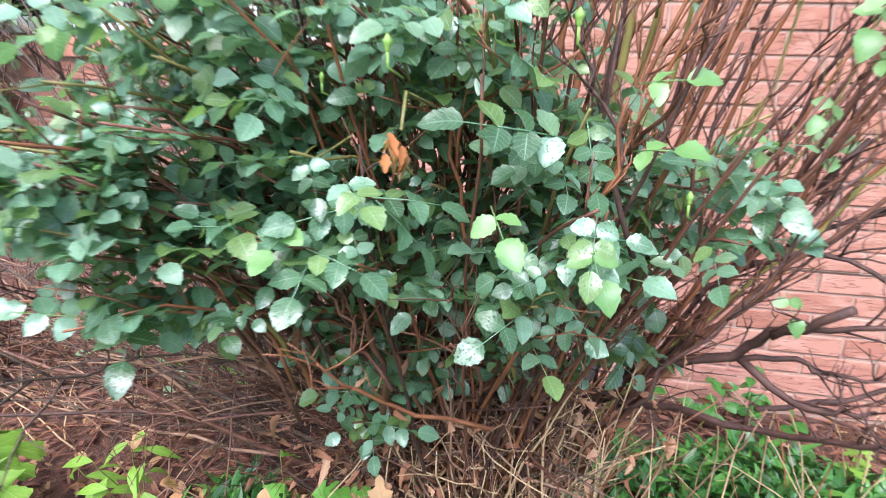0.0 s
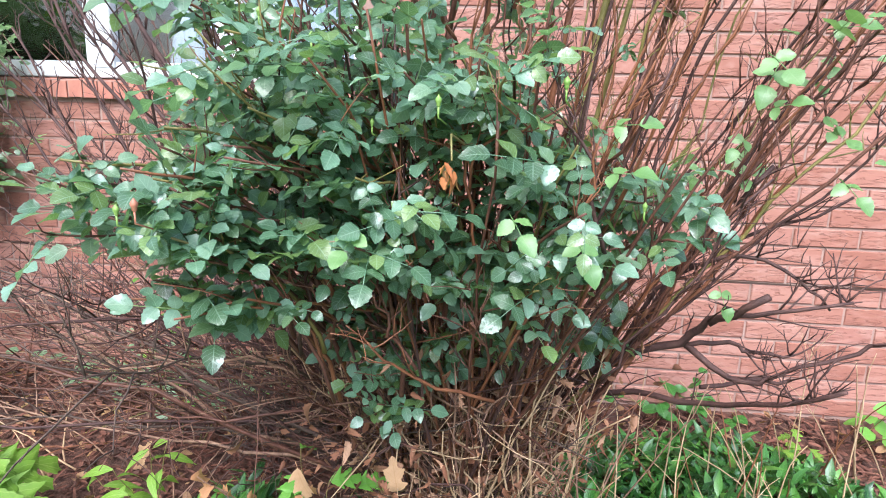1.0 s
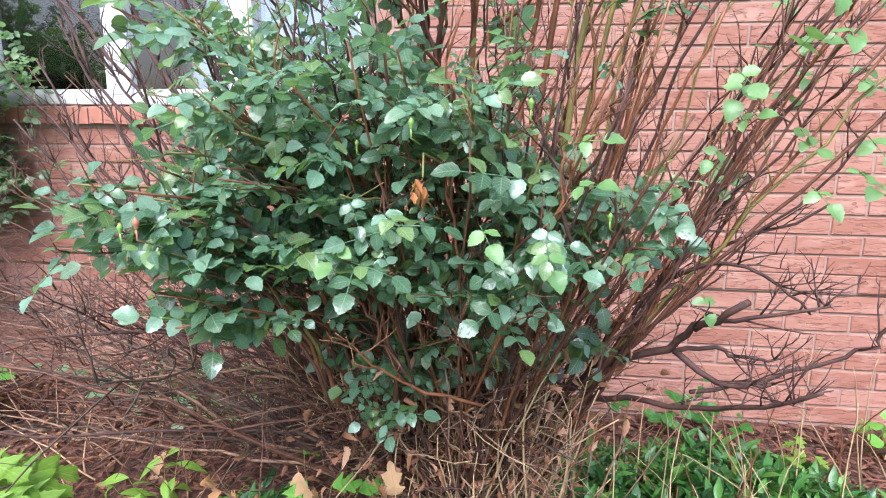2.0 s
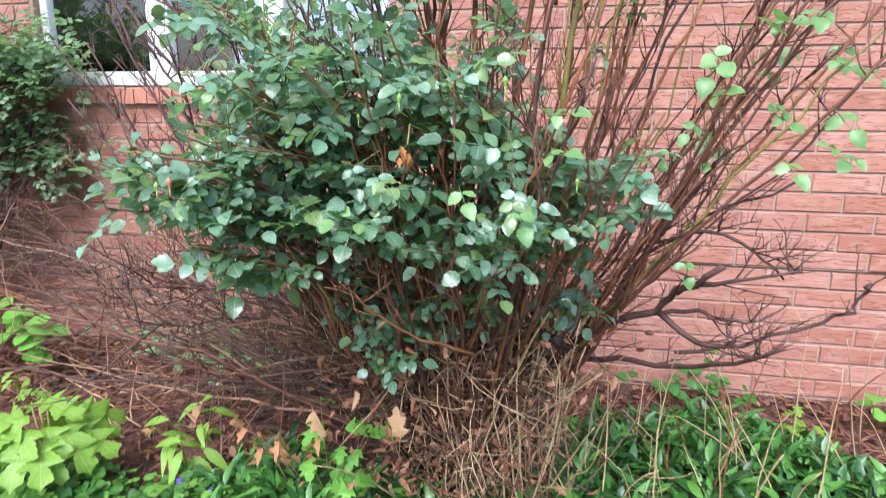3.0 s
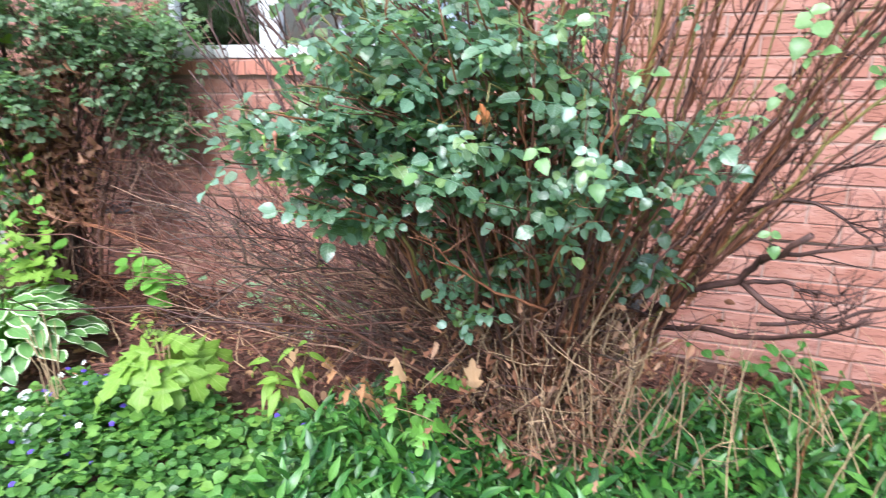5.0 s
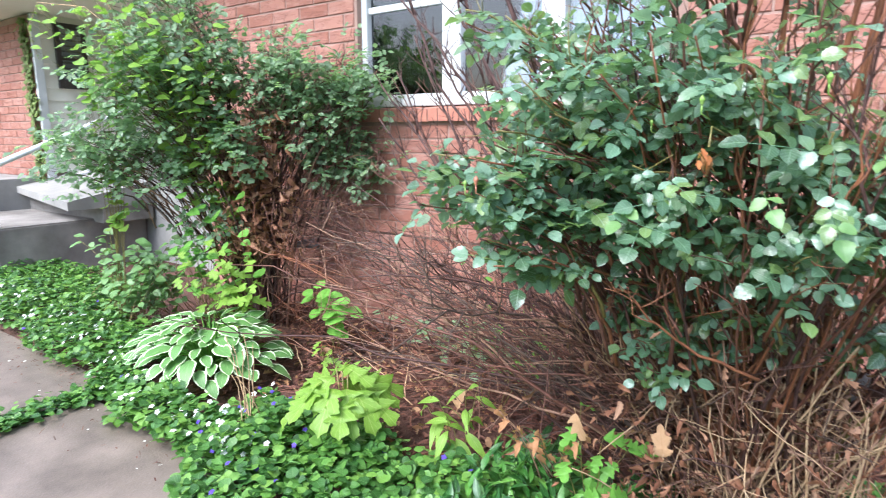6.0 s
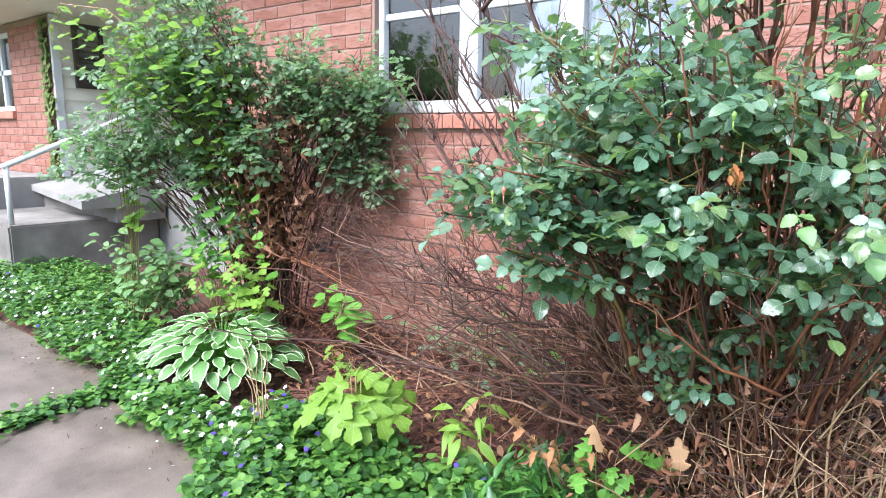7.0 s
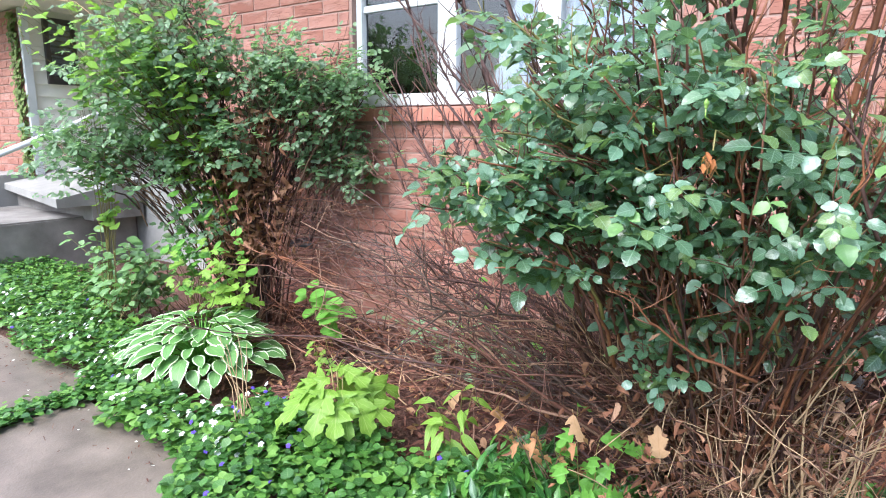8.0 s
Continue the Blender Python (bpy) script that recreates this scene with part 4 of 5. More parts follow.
for a, d, h, r, n in SHRUB_CLUMPS:
    for _ in range(n):
        v = Vector((rng.gauss(0, 1), rng.gauss(0, 1), rng.gauss(0, 1))).normalized() * rng.random() ** 0.4
        p = CENTRE + LAT * (a + v.x * r[0]) + DEP * (d + v.y * r[1]) + Vector((0, 0, h + v.z * r[2]))
        p.y = min(p.y, 2.46)
        b = SHRUB + Vector((rng.gauss(0, 0.10), rng.gauss(0, 0.08), 0))
        if rng.random() < 0.6:
            b = p - LAT * rng.gauss(-0.1, 0.12) + Vector((0, 0, -rng.uniform(0.25, 0.55)))
            b = b.lerp(SHRUB + Vector((0, 0, b.z)), 0.45)
        c = Vector((b.x * 0.75 + p.x * 0.25, b.y * 0.75 + p.y * 0.25, b.z * 0.3 + p.z * 0.7))
        pts = curve(b, c, p, 9, 0.018, rng)
        s = Shape()
        s.tube(pts, rng.uniform(0.004, 0.009), 0.0016, 5)
        side_twigs(s, pts[3:], rng, 5, 0.2, 0.0018, 0.1, True)
        part("stem", s, rng.choice((M_CANE, M_BARK, M_DEAD, M_LIMB)), shrub, "", True, Matrix.Translation(-SHRUB))
        for k in range(9):
            q = p + Vector((rng.gauss(0, 0.075), rng.gauss(0, 0.06), rng.gauss(0, 0.075)))
            along = Vector((rng.uniform(-1, 1), rng.uniform(-1, 0.5), rng.uniform(-0.4, 0.5)))
            places.append((q, along, Vector((rng.uniform(-0.3, 0.9), rng.uniform(-1.2, 0.1), 1)), rng.uniform(0.65, 1.15)))
places.sort(key=lambda e: (e[0] - CENTRE).dot(DEP))
rest = Shape()
for k, (q, along, upv, size) in enumerate(places):
    m = Matrix.Translation(-SHRUB) @ turned(q, along, upv, size)
    if k < 280:
        part("leaf", SMALL_MESHES[k % 8], None, shrub, m=m)
    else:
        rest.put(SMALL[k % 8], m)
tagged(part("foliage", rest, M_SHRUB, shrub, "dense small dark green leaves"), kind="stuff")
for k in range(50):
    b = SHRUB + Vector((rng.gauss(0, 0.10), rng.gauss(0, 0.09), 0))
    end = SHRUB + LAT * rng.gauss(0.05, 0.2) + DEP * rng.gauss(-0.05, 0.1) + Vector((0, 0, rng.uniform(0.7, 1.5)))
    end.y = min(end.y, 2.48)
    s = Shape()
    pts = curve(b, b.lerp(end, 0.5) + Vector((rng.gauss(0, 0.05), rng.gauss(0, 0.04), 0)), end, 8, 0.012, rng)
    s.tube(pts, rng.uniform(0.004, 0.011), 0.002, 5)
    side_twigs(s, pts, rng, 5, 0.2, 0.0018, 0.3, False)
    part("dead_stem", s, rng.choice((M_BARK, M_LIMB, M_DEAD)), shrub, "", True, Matrix.Translation(-SHRUB))

hung = Shape()
for k in range(620):
    p = CENTRE + LAT * rng.gauss(0.18, 0.12) + DEP * rng.gauss(-0.06, 0.09) + Vector((0, 0, rng.uniform(0.5, 1.4))) - SHRUB
    hung.put(CURLED[k % 3], turned(p, (rng.uniform(-1, 1), rng.uniform(-1, 1), rng.uniform(-1.5, 0.3)), (rng.uniform(-1, 1), -1, rng.uniform(-0.5, 1)), rng.uniform(0.5, 1.1)))
tagged(part("dead_leaves", hung, M_DEAD_LEAF, shrub, "curled brown dead leaves caught in the stems"), kind="stuff")

# thin bare twigs spilling out towards the rose bush
for k in range(34):
    b = SHRUB + Vector((rng.uniform(0.0, 0.35), rng.gauss(0, 0.08), rng.uniform(0.05, 0.9)))
    end = b + Vector((rng.uniform(0.35, 1.15), rng.gauss(-0.08, 0.12), rng.uniform(-0.35, 0.35)))
    end.z, end.y = max(0.05, end.z), min(2.46, end.y)
    pts = curve(b, b.lerp(end, 0.5) + Vector((0, 0, rng.uniform(0.02, 0.22))), end, 11, 0.014, rng)
    s = Shape()
    s.tube(pts, rng.uniform(0.002, 0.0042), 0.001, 5)
    side_twigs(s, pts, rng, 9, 0.22, 0.0014, 0.2, True, 0.1)
    part("twig", s, rng.choice((M_DEAD, M_CANE, M_CANE_RED, M_LIMB)), shrub, "", True, Matrix.Translation(-SHRUB))

# bare dark canes crossing in front of the window, and leafy creeper over the shrub
wand = thing("bare_canes", "bare dark thorny canes reaching up before the window", "branch", at=(-0.2, 1.75, 0))
for pts in ([(0.55, 1.55, 0.3), (0.2, 1.6, 1.0), (-0.2, 1.7, 1.45), (-0.62, 1.8, 1.85), (-1.0, 1.85, 2.15)], [(0.6, 1.5, 0.4), (0.25, 1.5, 1.1), (0.0, 1.5, 1.5), (-0.12, 1.5, 1.72), (-0.2, 1.55, 2.0)],
            [(-0.12, 1.5, 1.72), (-0.02, 1.5, 1.85), (0.05, 1.5, 2.05)], [(0.4, 1.6, 0.5), (0.0, 1.8, 1.0), (-0.35, 1.9, 1.4), (-0.55, 1.95, 1.65)], [(0.3, 1.7, 0.4), (-0.2, 1.9, 0.95), (-0.5, 2.0, 1.3), (-0.75, 2.05, 1.75)],
            [(0.5, 1.6, 0.5), (-0.1, 1.7, 0.9), (-0.5, 1.8, 1.2), (-0.8, 1.85, 1.5)], [(0.7, 1.5, 0.5), (0.45, 1.4, 1.2), (0.2, 1.35, 1.6), (0.05, 1.3, 2.0)],
            [(0.45, 1.6, 0.4), (-0.05, 1.75, 1.05), (-0.42, 1.8, 1.5), (-0.7, 1.85, 2.1)], [(0.5, 1.6, 0.4), (0.1, 1.65, 1.15), (-0.15, 1.7, 1.6), (-0.32, 1.7, 2.05)],
            [(0.2, 1.8, 0.5), (-0.35, 2.0, 0.9), (-0.7, 2.1, 1.2), (-0.95, 2.15, 1.6)], [(0.55, 1.5, 0.6), (0.3, 1.45, 1.3), (0.15, 1.4, 1.7), (0.22, 1.4, 2.05)],
            [(0.3, 1.7, 0.45), (-0.15, 1.85, 0.8), (-0.6, 1.95, 1.0), (-0.95, 2.0, 1.35)]):
    vs = [Vector(p) - Vector((-0.2, 1.75, 0)) for p in pts]
    fine = []
    for i in range(len(vs) - 1):
        for j in range(4):
            fine.append(vs[i].lerp(vs[i + 1], j / 4) + Vector((rng.gauss(0, 1), rng.gauss(0, 1), rng.gauss(0, 1))) * 0.007)
    fine.append(vs[-1])
    s = Shape()
    s.tube(fine, 0.0085, 0.004, 6)
    side_twigs(s, fine, rng, 14, 0.15, 0.0032, 0.3, True, 0.5)
    part("cane", s, M_LIMB, wand)


for k in range(22):
    b = Vector((rng.uniform(0.0, 0.5), rng.uniform(1.6, 1.95), rng.uniform(0.2, 0.6)))
    end = Vector((rng.uniform(-1.05, 0.0), rng.uniform(1.75, 2.15), rng.uniform(1.0, 2.0)))
    o = Vector((-0.2, 1.75, 0))
    pts = curve(b - o, b.lerp(end, 0.5) - o + Vector((rng.gauss(0, 0.06), 0, rng.uniform(-0.1, 0.15))), end - o, 14, 0.016, rng)
    s = Shape()
    s.tube(pts, rng.uniform(0.003, 0.006), 0.002, 5)
    side_twigs(s, pts, rng, 8, 0.14, 0.0020, 0.3, True, 0.4)
    part("cane", s, rng.choice((M_LIMB, M_CANE, M_CANE)), wand)


def sprig(name, label, root, tips, leaf_shape, material, leaf_size, leaves, stem_material, seed, category="plant", lift=0.05, spread=0.02):
    """Thin stems from a root to tips, with leaves along their upper half."""
    rng = random.Random(seed)
    root = Vector(root)
    ob = thing(name, label, category, at=root)
    me = leaf_shape.mesh("leaf", material)
    for tip in tips:
        tip = Vector(tip)
        foot = Vector((rng.gauss(0, 1), rng.gauss(0, 1), 0)) * spread
        pts = curve(foot, (foot + tip - root) * 0.5 + Vector((0, 0, lift)), tip - root, 8, 0.006, rng)
        s = Shape()
        s.tube(pts, 0.0026, 0.001, 5)
        stem = part("stem", s, stem_material, ob)
        for k in range(leaves):
            t = 0.35 + 0.65 * k / max(1, leaves - 1)
            i = min(6, int(t * 7))
            q = pts[i].lerp(pts[i + 1], t * 7 - i)
            a = k * 2.4 + rng.uniform(-0.5, 0.5)
            part("leaf", me, None, stem, m=turned(q, (math.cos(a), math.sin(a) - 0.2, rng.uniform(-0.4, 0.2)), (rng.uniform(-0.3, 0.3), -0.6, 0.9), leaf_size * rng.uniform(0.75, 1.25)))
    return ob


OVAL = blade(0.06, 0.04, OVATE, 0.2, 0.2, 0.04)
HEART = blade(0.05, 0.05, ROUND, 0.2, 0.15, 0.03)
OAK = lobed(0.14, 0.12, random.Random(7), 0.15, 0.35)
CRISP = lobed(0.13, 0.10, random.Random(8), 0.8, 0.9, 2.4, 0.35)

sprig("climbing_vine", "light green creeper sprawling over the dark shrub", SHRUB + Vector((0.0, 0.0, 0.0)),
      [CENTRE + LAT * rng.gauss(-0.42, 0.2) + DEP * rng.uniform(-0.60, -0.3) + Vector((0, 0, rng.uniform(1.60, 2.15))) for _ in range(30)], HEART, M_CREEP, 1.2, 12, M_CANE_GREEN, 41, "climbing plant", 0.5)
sprig("climbing_vine", "fresh green creeper hanging down beside the shrub", CENTRE + Vector((-0.2, -0.1, 0)),
      [CENTRE + LAT * rng.uniform(-0.35, 0.25) + DEP * rng.uniform(-0.4, -0.2) + Vector((0, 0, rng.uniform(0.4, 1.0))) for _ in range(16)], HEART, M_FRESH, 1.2, 5, M_CANE_GREEN, 42, "climbing plant", 0.2)
sprig("climbing_vine", "fresh green creeper leaves over the dark shrub side", CENTRE + LAT * -0.75, [CENTRE + LAT * rng.uniform(-0.75, -0.4) + DEP * -0.25 + Vector((0, 0, rng.uniform(1.45, 1.85))) for _ in range(12)], HEART, M_CREEP, 1.15, 9, M_CANE_GREEN, 43, "climbing plant", 0.4)
# pale tendril arching out against the soffit
tendril = thing("vine_tendril", "pale yellow-green vine tendril arching in front of the porch", "vine", at=CENTRE + LAT * -0.6)
s = Shape()
o = CENTRE + LAT * -0.6
pts = [Vector(v) for v in ((0, 0, 1.9), (-0.15, -0.05, 2.18), (-0.4, -0.2, 2.24), (-0.62, -0.3, 2.16), (-0.66, -0.34, 2.08))]
s.tube(pts, 0.004, 0.002, 5)
pts2 = [Vector(v) for v in ((0, 0, 1.85), (-0.2, -0.1, 2.02), (-0.45, -0.25, 2.05), (-0.5, -0.3, 1.9), (-0.45, -0.28, 1.72))]
s.tube(pts2, 0.003, 0.0015, 5)
part("stem", s, M_STRAW, tendril)
s = Shape()
for k in range(60):
    line = pts if k % 2 else pts2
    i = rng.randrange(4)
    s.put(OVAL, turned(line[i].lerp(line[i + 1], rng.random()), (rng.uniform(-1, 1), rng.uniform(-1, 1), -0.5), (0, -0.5, 1), rng.uniform(0.2, 0.5)))
part("leaves", s, M_LIME, tendril)

sprig("yellow_weed", "yellow-green weed with lobed leaves leaning from the shrub", (-1.75, 1.75, 0.0),
      [(-1.95, 1.45, 0.62), (-1.75, 1.5, 0.70), (-1.62, 1.5, 0.58), (-1.85, 1.35, 0.50), (-1.55, 1.55, 0.48), (-1.7, 1.45, 0.55), (-1.45, 1.55, 0.62), (-1.4, 1.5, 0.5), (-1.95, 1.5, 0.45), (-1.6, 1.45, 0.66), (-1.5, 1.5, 0.42)], OAK, M_LIME, 0.62, 6, M_CANE_GREEN, 44, "weed")
sprig("leafy_weed", "green leafy seedling standing in the mulch", (-1.3, 2.0, 0.0), [(-1.4, 1.9, 0.36), (-1.2, 1.85, 0.40), (-1.3, 1.9, 0.42), (-1.45, 1.95, 0.32), (-1.1, 1.9, 0.36)], OVAL, M_FRESH, 1.7, 5, M_CANE_GREEN, 45, "weed")
sprig("leafy_weed", "clump of green seedlings below the shrub", (-2.75, 1.65, 0.0), [(-2.75 + rng.gauss(0, 0.22), 1.6 + rng.gauss(0, 0.12), rng.uniform(0.25, 0.65)) for _ in range(46)], OVAL, M_YOUNG, 1.1, 9, M_CANE_GREEN, 46, "weed", 0.05, 0.2)
sprig("yellow_seedling", "small yellow seedling in the mulch", (-1.1, 1.72, 0.0), [(-1.1, 1.68, 0.2), (-1.05, 1.7, 0.15), (-1.14, 1.7, 0.14)], OAK, M_LIME, 0.4, 3, M_CANE_GREEN, 47, "weed")
sprig("yellow_seedling", "small yellow seedling by the brick wall", (-0.5, 2.25, 0.0), [(-0.5, 2.2, 0.26), (-0.46, 2.2, 0.2)], OAK, M_LIME, 0.4, 3, M_CANE_GREEN, 48, "weed")
sprig("yellow_seedling", "yellow-green seedling at the wall's foot", (2.15, 2.08, 0.0), [(2.13, 2.0, 0.22), (2.2, 2.02, 0.14), (2.1, 2.0, 0.12)], OAK, M_LIME, 0.4, 3, M_CANE_GREEN, 49, "weed")
sprig("wall_weed", "green weed at the foot of the brick wall", (2.55, 2.3, 0.0), [(2.45, 2.15, 0.22), (2.65, 2.2, 0.26), (2.75, 2.15, 0.3), (2.7, 2.1, 0.18)], HEART, M_FRESH, 1.3, 3, M_CANE_GREEN, 50, "weed")
sprig("wall_weed", "dark leafy weed at the foot of the brick wall", (1.85, 2.38, 0.0), [(1.85 + rng.gauss(0, 0.16), 2.32, rng.uniform(0.1, 0.3)) for _ in range(8)], OVAL, M_PERI, 1.0, 4, M_CANE_GREEN, 51, "weed", 0.05, 0.1)
sprig("wall_weed", "dark green weeds in the shade by the brick wall", (-0.4, 2.3, 0.0), [(-0.4 + rng.gauss(0, 0.35), 2.25 + rng.gauss(0, 0.08), rng.uniform(0.08, 0.32)) for _ in range(26)], OVAL, M_SHRUB, 1.1, 5, M_CANE_GREEN, 55, "weed", 0.05, 0.25)
sprig("green_vine", "light green vine leaves among the bare twigs", (0.0, 1.95, 0.0), [(0.0 + rng.gauss(0, 0.35), 1.9 + rng.gauss(0, 0.15), rng.uniform(0.35, 0.95)) for _ in range(9)], OVAL, M_FRESH, 0.9, 4, M_CANE_GREEN, 56, "vine", 0.05, 0.2)
sprig("lobed_vine", "green lobed vine before the rose canes", (0.55, 1.25, 0.05), [(0.62, 1.15, 0.42), (0.55, 1.15, 0.48), (0.68, 1.2, 0.36), (0.5, 1.1, 0.36), (0.66, 1.1, 0.28)], OAK, M_FRESH, 0.55, 4, M_CANE_GREEN, 52, "vine")
sprig("orange_vine", "withered orange-brown vine caught on the stems", (0.45, 1.2, 0.2), [(0.32, 1.06, 0.46), (0.46, 1.05, 0.41), (0.36, 1.08, 0.36), (0.60, 1.04, 0.45), (0.28, 1.10, 0.42)], CRISP, M_ORANGE, 0.27, 4, M_DEAD, 53, "vine")

# oak-leaved hydrangea
hyd = thing("hydrangea", "young hydrangea with big drooping lime-green lobed leaves", "plant", at=(-0.45, 1.18, -0.08))
HYD = [lobed(0.17, 0.16, random.Random(int(d * 100)), 0.12, d, 3.1, 0.5).mesh("leaf", M_LIME) for d in (0.5, 0.75, 1.0)]
for k in range(22):
    a = radians(k * 137.5)
    r = 0.02 + 0.085 * math.sqrt(k / 21)
    lean = rng.uniform(-0.25, 0.15)
    part("leaf", HYD[k % 3], None, hyd, m=turned((math.cos(a) * r, math.sin(a) * r, 0.45 - 0.9 * r + rng.uniform(-0.02, 0.02)), (math.cos(a), math.sin(a) - 0.15, lean), (math.cos(a) * 0.5, -0.4, 1), rng.uniform(0.7, 1.0)))
for a in (0.0, 0.03, -0.03):
    s = Shape()
    s.tube([(a * 0.3, 0, 0.10), (a * 0.5, 0.01, 0.25), (a, 0, 0.43)], 0.004, 0.003, 6)
    part("stem", s, M_CANE_GREEN, hyd)
sprig("wilting_seedling", "drooping yellow-green seedling with narrow leaves", (0.0, 1.38, 0.0), [(0.06, 1.28, 0.36), (-0.05, 1.28, 0.30), (0.12, 1.3, 0.38), (0.0, 1.25, 0.24), (-0.12, 1.3, 0.25)],
      blade(0.10, 0.03, LANCE, 0.2, 0.7), M_LIME, 1.0, 5, M_CANE_GREEN, 54, "weed")

# hosta
hosta = thing("hosta", "hosta with green leaves edged in cream white", "hosta", at=(-1.62, 1.36, 0.0))
HOST = [blade(0.15, 0.094, (0.12, 0.6, 0.9, 1.0, 0.97, 0.84, 0.55, 0.03), 0.22, d).mesh("leaf", M_HOSTA) for d in (0.12, 0.25, 0.4)]
rng = random.Random(61)
for k in range(136):
    a = k * 2.39996
    ring = math.sqrt((k + 1) / 136)
    r = 0.05 + 0.28 * ring
    p = Vector((math.cos(a) * r * 1.15, math.sin(a) * r, 0.31 - 0.20 * ring * ring + rng.uniform(-0.02, 0.02)))
    s = Shape()
    s.tube(curve((0, 0, 0), (p.x * 0.35, p.y * 0.35, p.z * 0.85), p, 5, 0.002, rng), 0.004, 0.0025, 5)
    stalk = part("stalk", s, M_FRESH, hosta)
    part("leaf", HOST[k % 3], None, stalk, m=turned(p, (math.cos(a + rng.uniform(-0.6, 0.6)), math.sin(a + rng.uniform(-0.6, 0.6)), 0.30 - 0.45 * ring + rng.uniform(-0.15, 0.15)), (math.cos(a) * 0.35 + rng.gauss(0, 0.2), math.sin(a) * 0.35 - 0.15, 1), rng.uniform(0.6, 0.98)))


# ---- ground cover ----
def carpet(name, label, category, leaf, material, count, place, height, tilt, size, seed, stems=None):
    """Many leaves over a patch; place(rng) gives a spot and how thick it grows there, or None."""
    rng = random.Random(seed)
    s, made = Shape(), 0
    while made < count:
        spot = place(rng)
        if spot is None:
            continue
        x, y, thick = spot
        a = rng.uniform(0, 2 * math.pi)
        z = thick * height * rng.uniform(0.25, 1.0) * (0.8 + 0.4 * noise.noise((x * 5, y * 5, 7)))
        s.put(leaf[made % len(leaf)], turned((x, y, max(0.01, z)), (math.cos(a), math.sin(a), rng.uniform(*tilt)), (rng.uniform(-0.5, 0.5), rng.uniform(-0.5, 0.5), 1), rng.uniform(*size)))
        made += 1
    return tagged(part(name, s, material), label, category, kind="stuff")


def peri_spot(rng):
    x, y = rng.uniform(0.15, 2.75), rng.uniform(0.70, 2.25)
    far = 1.55 + 0.55 * max(0, min(1, (x - 1.0) / 0.4)) - max(0, x - 2.1) * 1.1 + 0.12 * noise.noise((x * 3, 0, 0))
    near_rose = (x - 0.9) ** 2 + (y - 1.6) ** 2 < 0.03
    if y > far or near_rose or (x < 0.6 and rng.random() < 0.6 - x):
        return None
    return x, y, 1.0 if y < far - 0.2 else 0.6


def violet_spot(rng):
    x = rng.uniform(-1.85, 0.95)
    y = rng.uniform(0.50, 1.5)
    edge = 0.86 + 0.07 * noise.noise((x * 4, 2, 0)) - 0.26 * max(0, min(1, (x + 0.85) / 0.3)) if x > -1.5 else 0.93
    far = 1.28 + 0.10 * noise.noise((x * 3, 5, 0)) - (0.25 if x < -1.0 else 0)
    if y < edge - 0.11 or y > far or (x > 0.3 and rng.random() < (x - 0.3) * 1.5):
        return None
    return x, y, 1.0


def border_spot(rng):
    x = rng.uniform(-5.4, -1.85)
    y = rng.uniform(0.88, 2.1)
    edge = 0.90 + 0.07 * noise.noise((x * 4, 9, 0)) + (0.08 if x < -2.9 else 0)
    if y < edge or y > 1.45 + 0.2 * noise.noise((x * 2, 1, 0)) + max(0, min(0.5, (-2.6 - x) * 0.5)):
        return None
    return x, y, 1.0


LANCES = [blade(0.085, 0.028, LANCE, 0.3, d) for d in (0.1, 0.3, 0.5)]
HEARTS = [blade(0.045, 0.048, ROUND, 0.25, d, 0.03) for d in (0.1, 0.25)]
carpet("periwinkle_carpet", "glossy dark green periwinkle carpet under the rose bush", "ground cover", LANCES, M_PERI, 8500, peri_spot, 0.19, (0.0, 2.0), (0.5, 1.1), 71)
carpet("violet_carpet", "bright green round-leaved violets along the path edge", "ground cover", HEARTS, M_VIOLET, 6200, violet_spot, 0.16, (-0.4, 0.5), (0.45, 1.05), 72)
carpet("violet_border", "green violets bordering the far part of the path", "ground cover", HEARTS, M_VIOLET, 7000, border_spot, 0.19, (-0.4, 0.5), (0.5, 1.05), 73)
carpet("joint_weeds", "low bright weeds growing in the path joint", "weeds", HEARTS, M_VIOLET, 800,
       lambda r: (-1.83 + r.gauss(0, 0.05), r.uniform(0.1, 1.0), 0.7), 0.10, (-0.3, 0.4), (0.35, 0.9), 74)
carpet("joint_weeds", "low weeds growing in the far path joint", "weeds", HEARTS, M_VIOLET, 260,
       lambda r: (-3.7 + r.gauss(0, 0.03), r.uniform(0.2, 1.0), 0.4), 0.06, (-0.3, 0.4), (0.3, 0.7), 75)


def blossoms(name, label, material, count, place, height, seed, size=1.0):
    petal = blade(0.011 * size, 0.009 * size, ROUND, 0.1, 0.2)
    rng = random.Random(seed)
    s, made = Shape(), 0
    while made < count:
        spot = place(rng)
        if spot is None:
            continue
        z = height * rng.uniform(0.6, 1.15)
        tilt = Vector((rng.uniform(-0.6, 0.6), rng.uniform(-1.1, 0.1), 0.8)).normalized()
        side = tilt.orthogonal().normalized()
        for k in range(5):
            s.put(petal, turned((spot[0], spot[1], z), Matrix.Rotation(k * 1.2566, 3, tilt) @ side, tilt))
        made += 1
    return tagged(part(name, s, material), label, "flowers", kind="stuff")


def white_spot(rng):
    spot = border_spot(rng) if rng.random() < 0.65 else violet_spot(rng)
    return spot if spot and spot[0] < -0.85 and spot[1] < 1.3 else None


blossoms("white_violets", "small white violet flowers along the path", M_PETAL_WHITE, 190, white_spot, 0.16, 81, 1.15)
blossoms("purple_violets", "small purple violet flowers among the leaves", M_PETAL_BLUE, 55, lambda r: violet_spot(r) if r.random() < 0.75 else border_spot(r), 0.15, 82, 1.05)

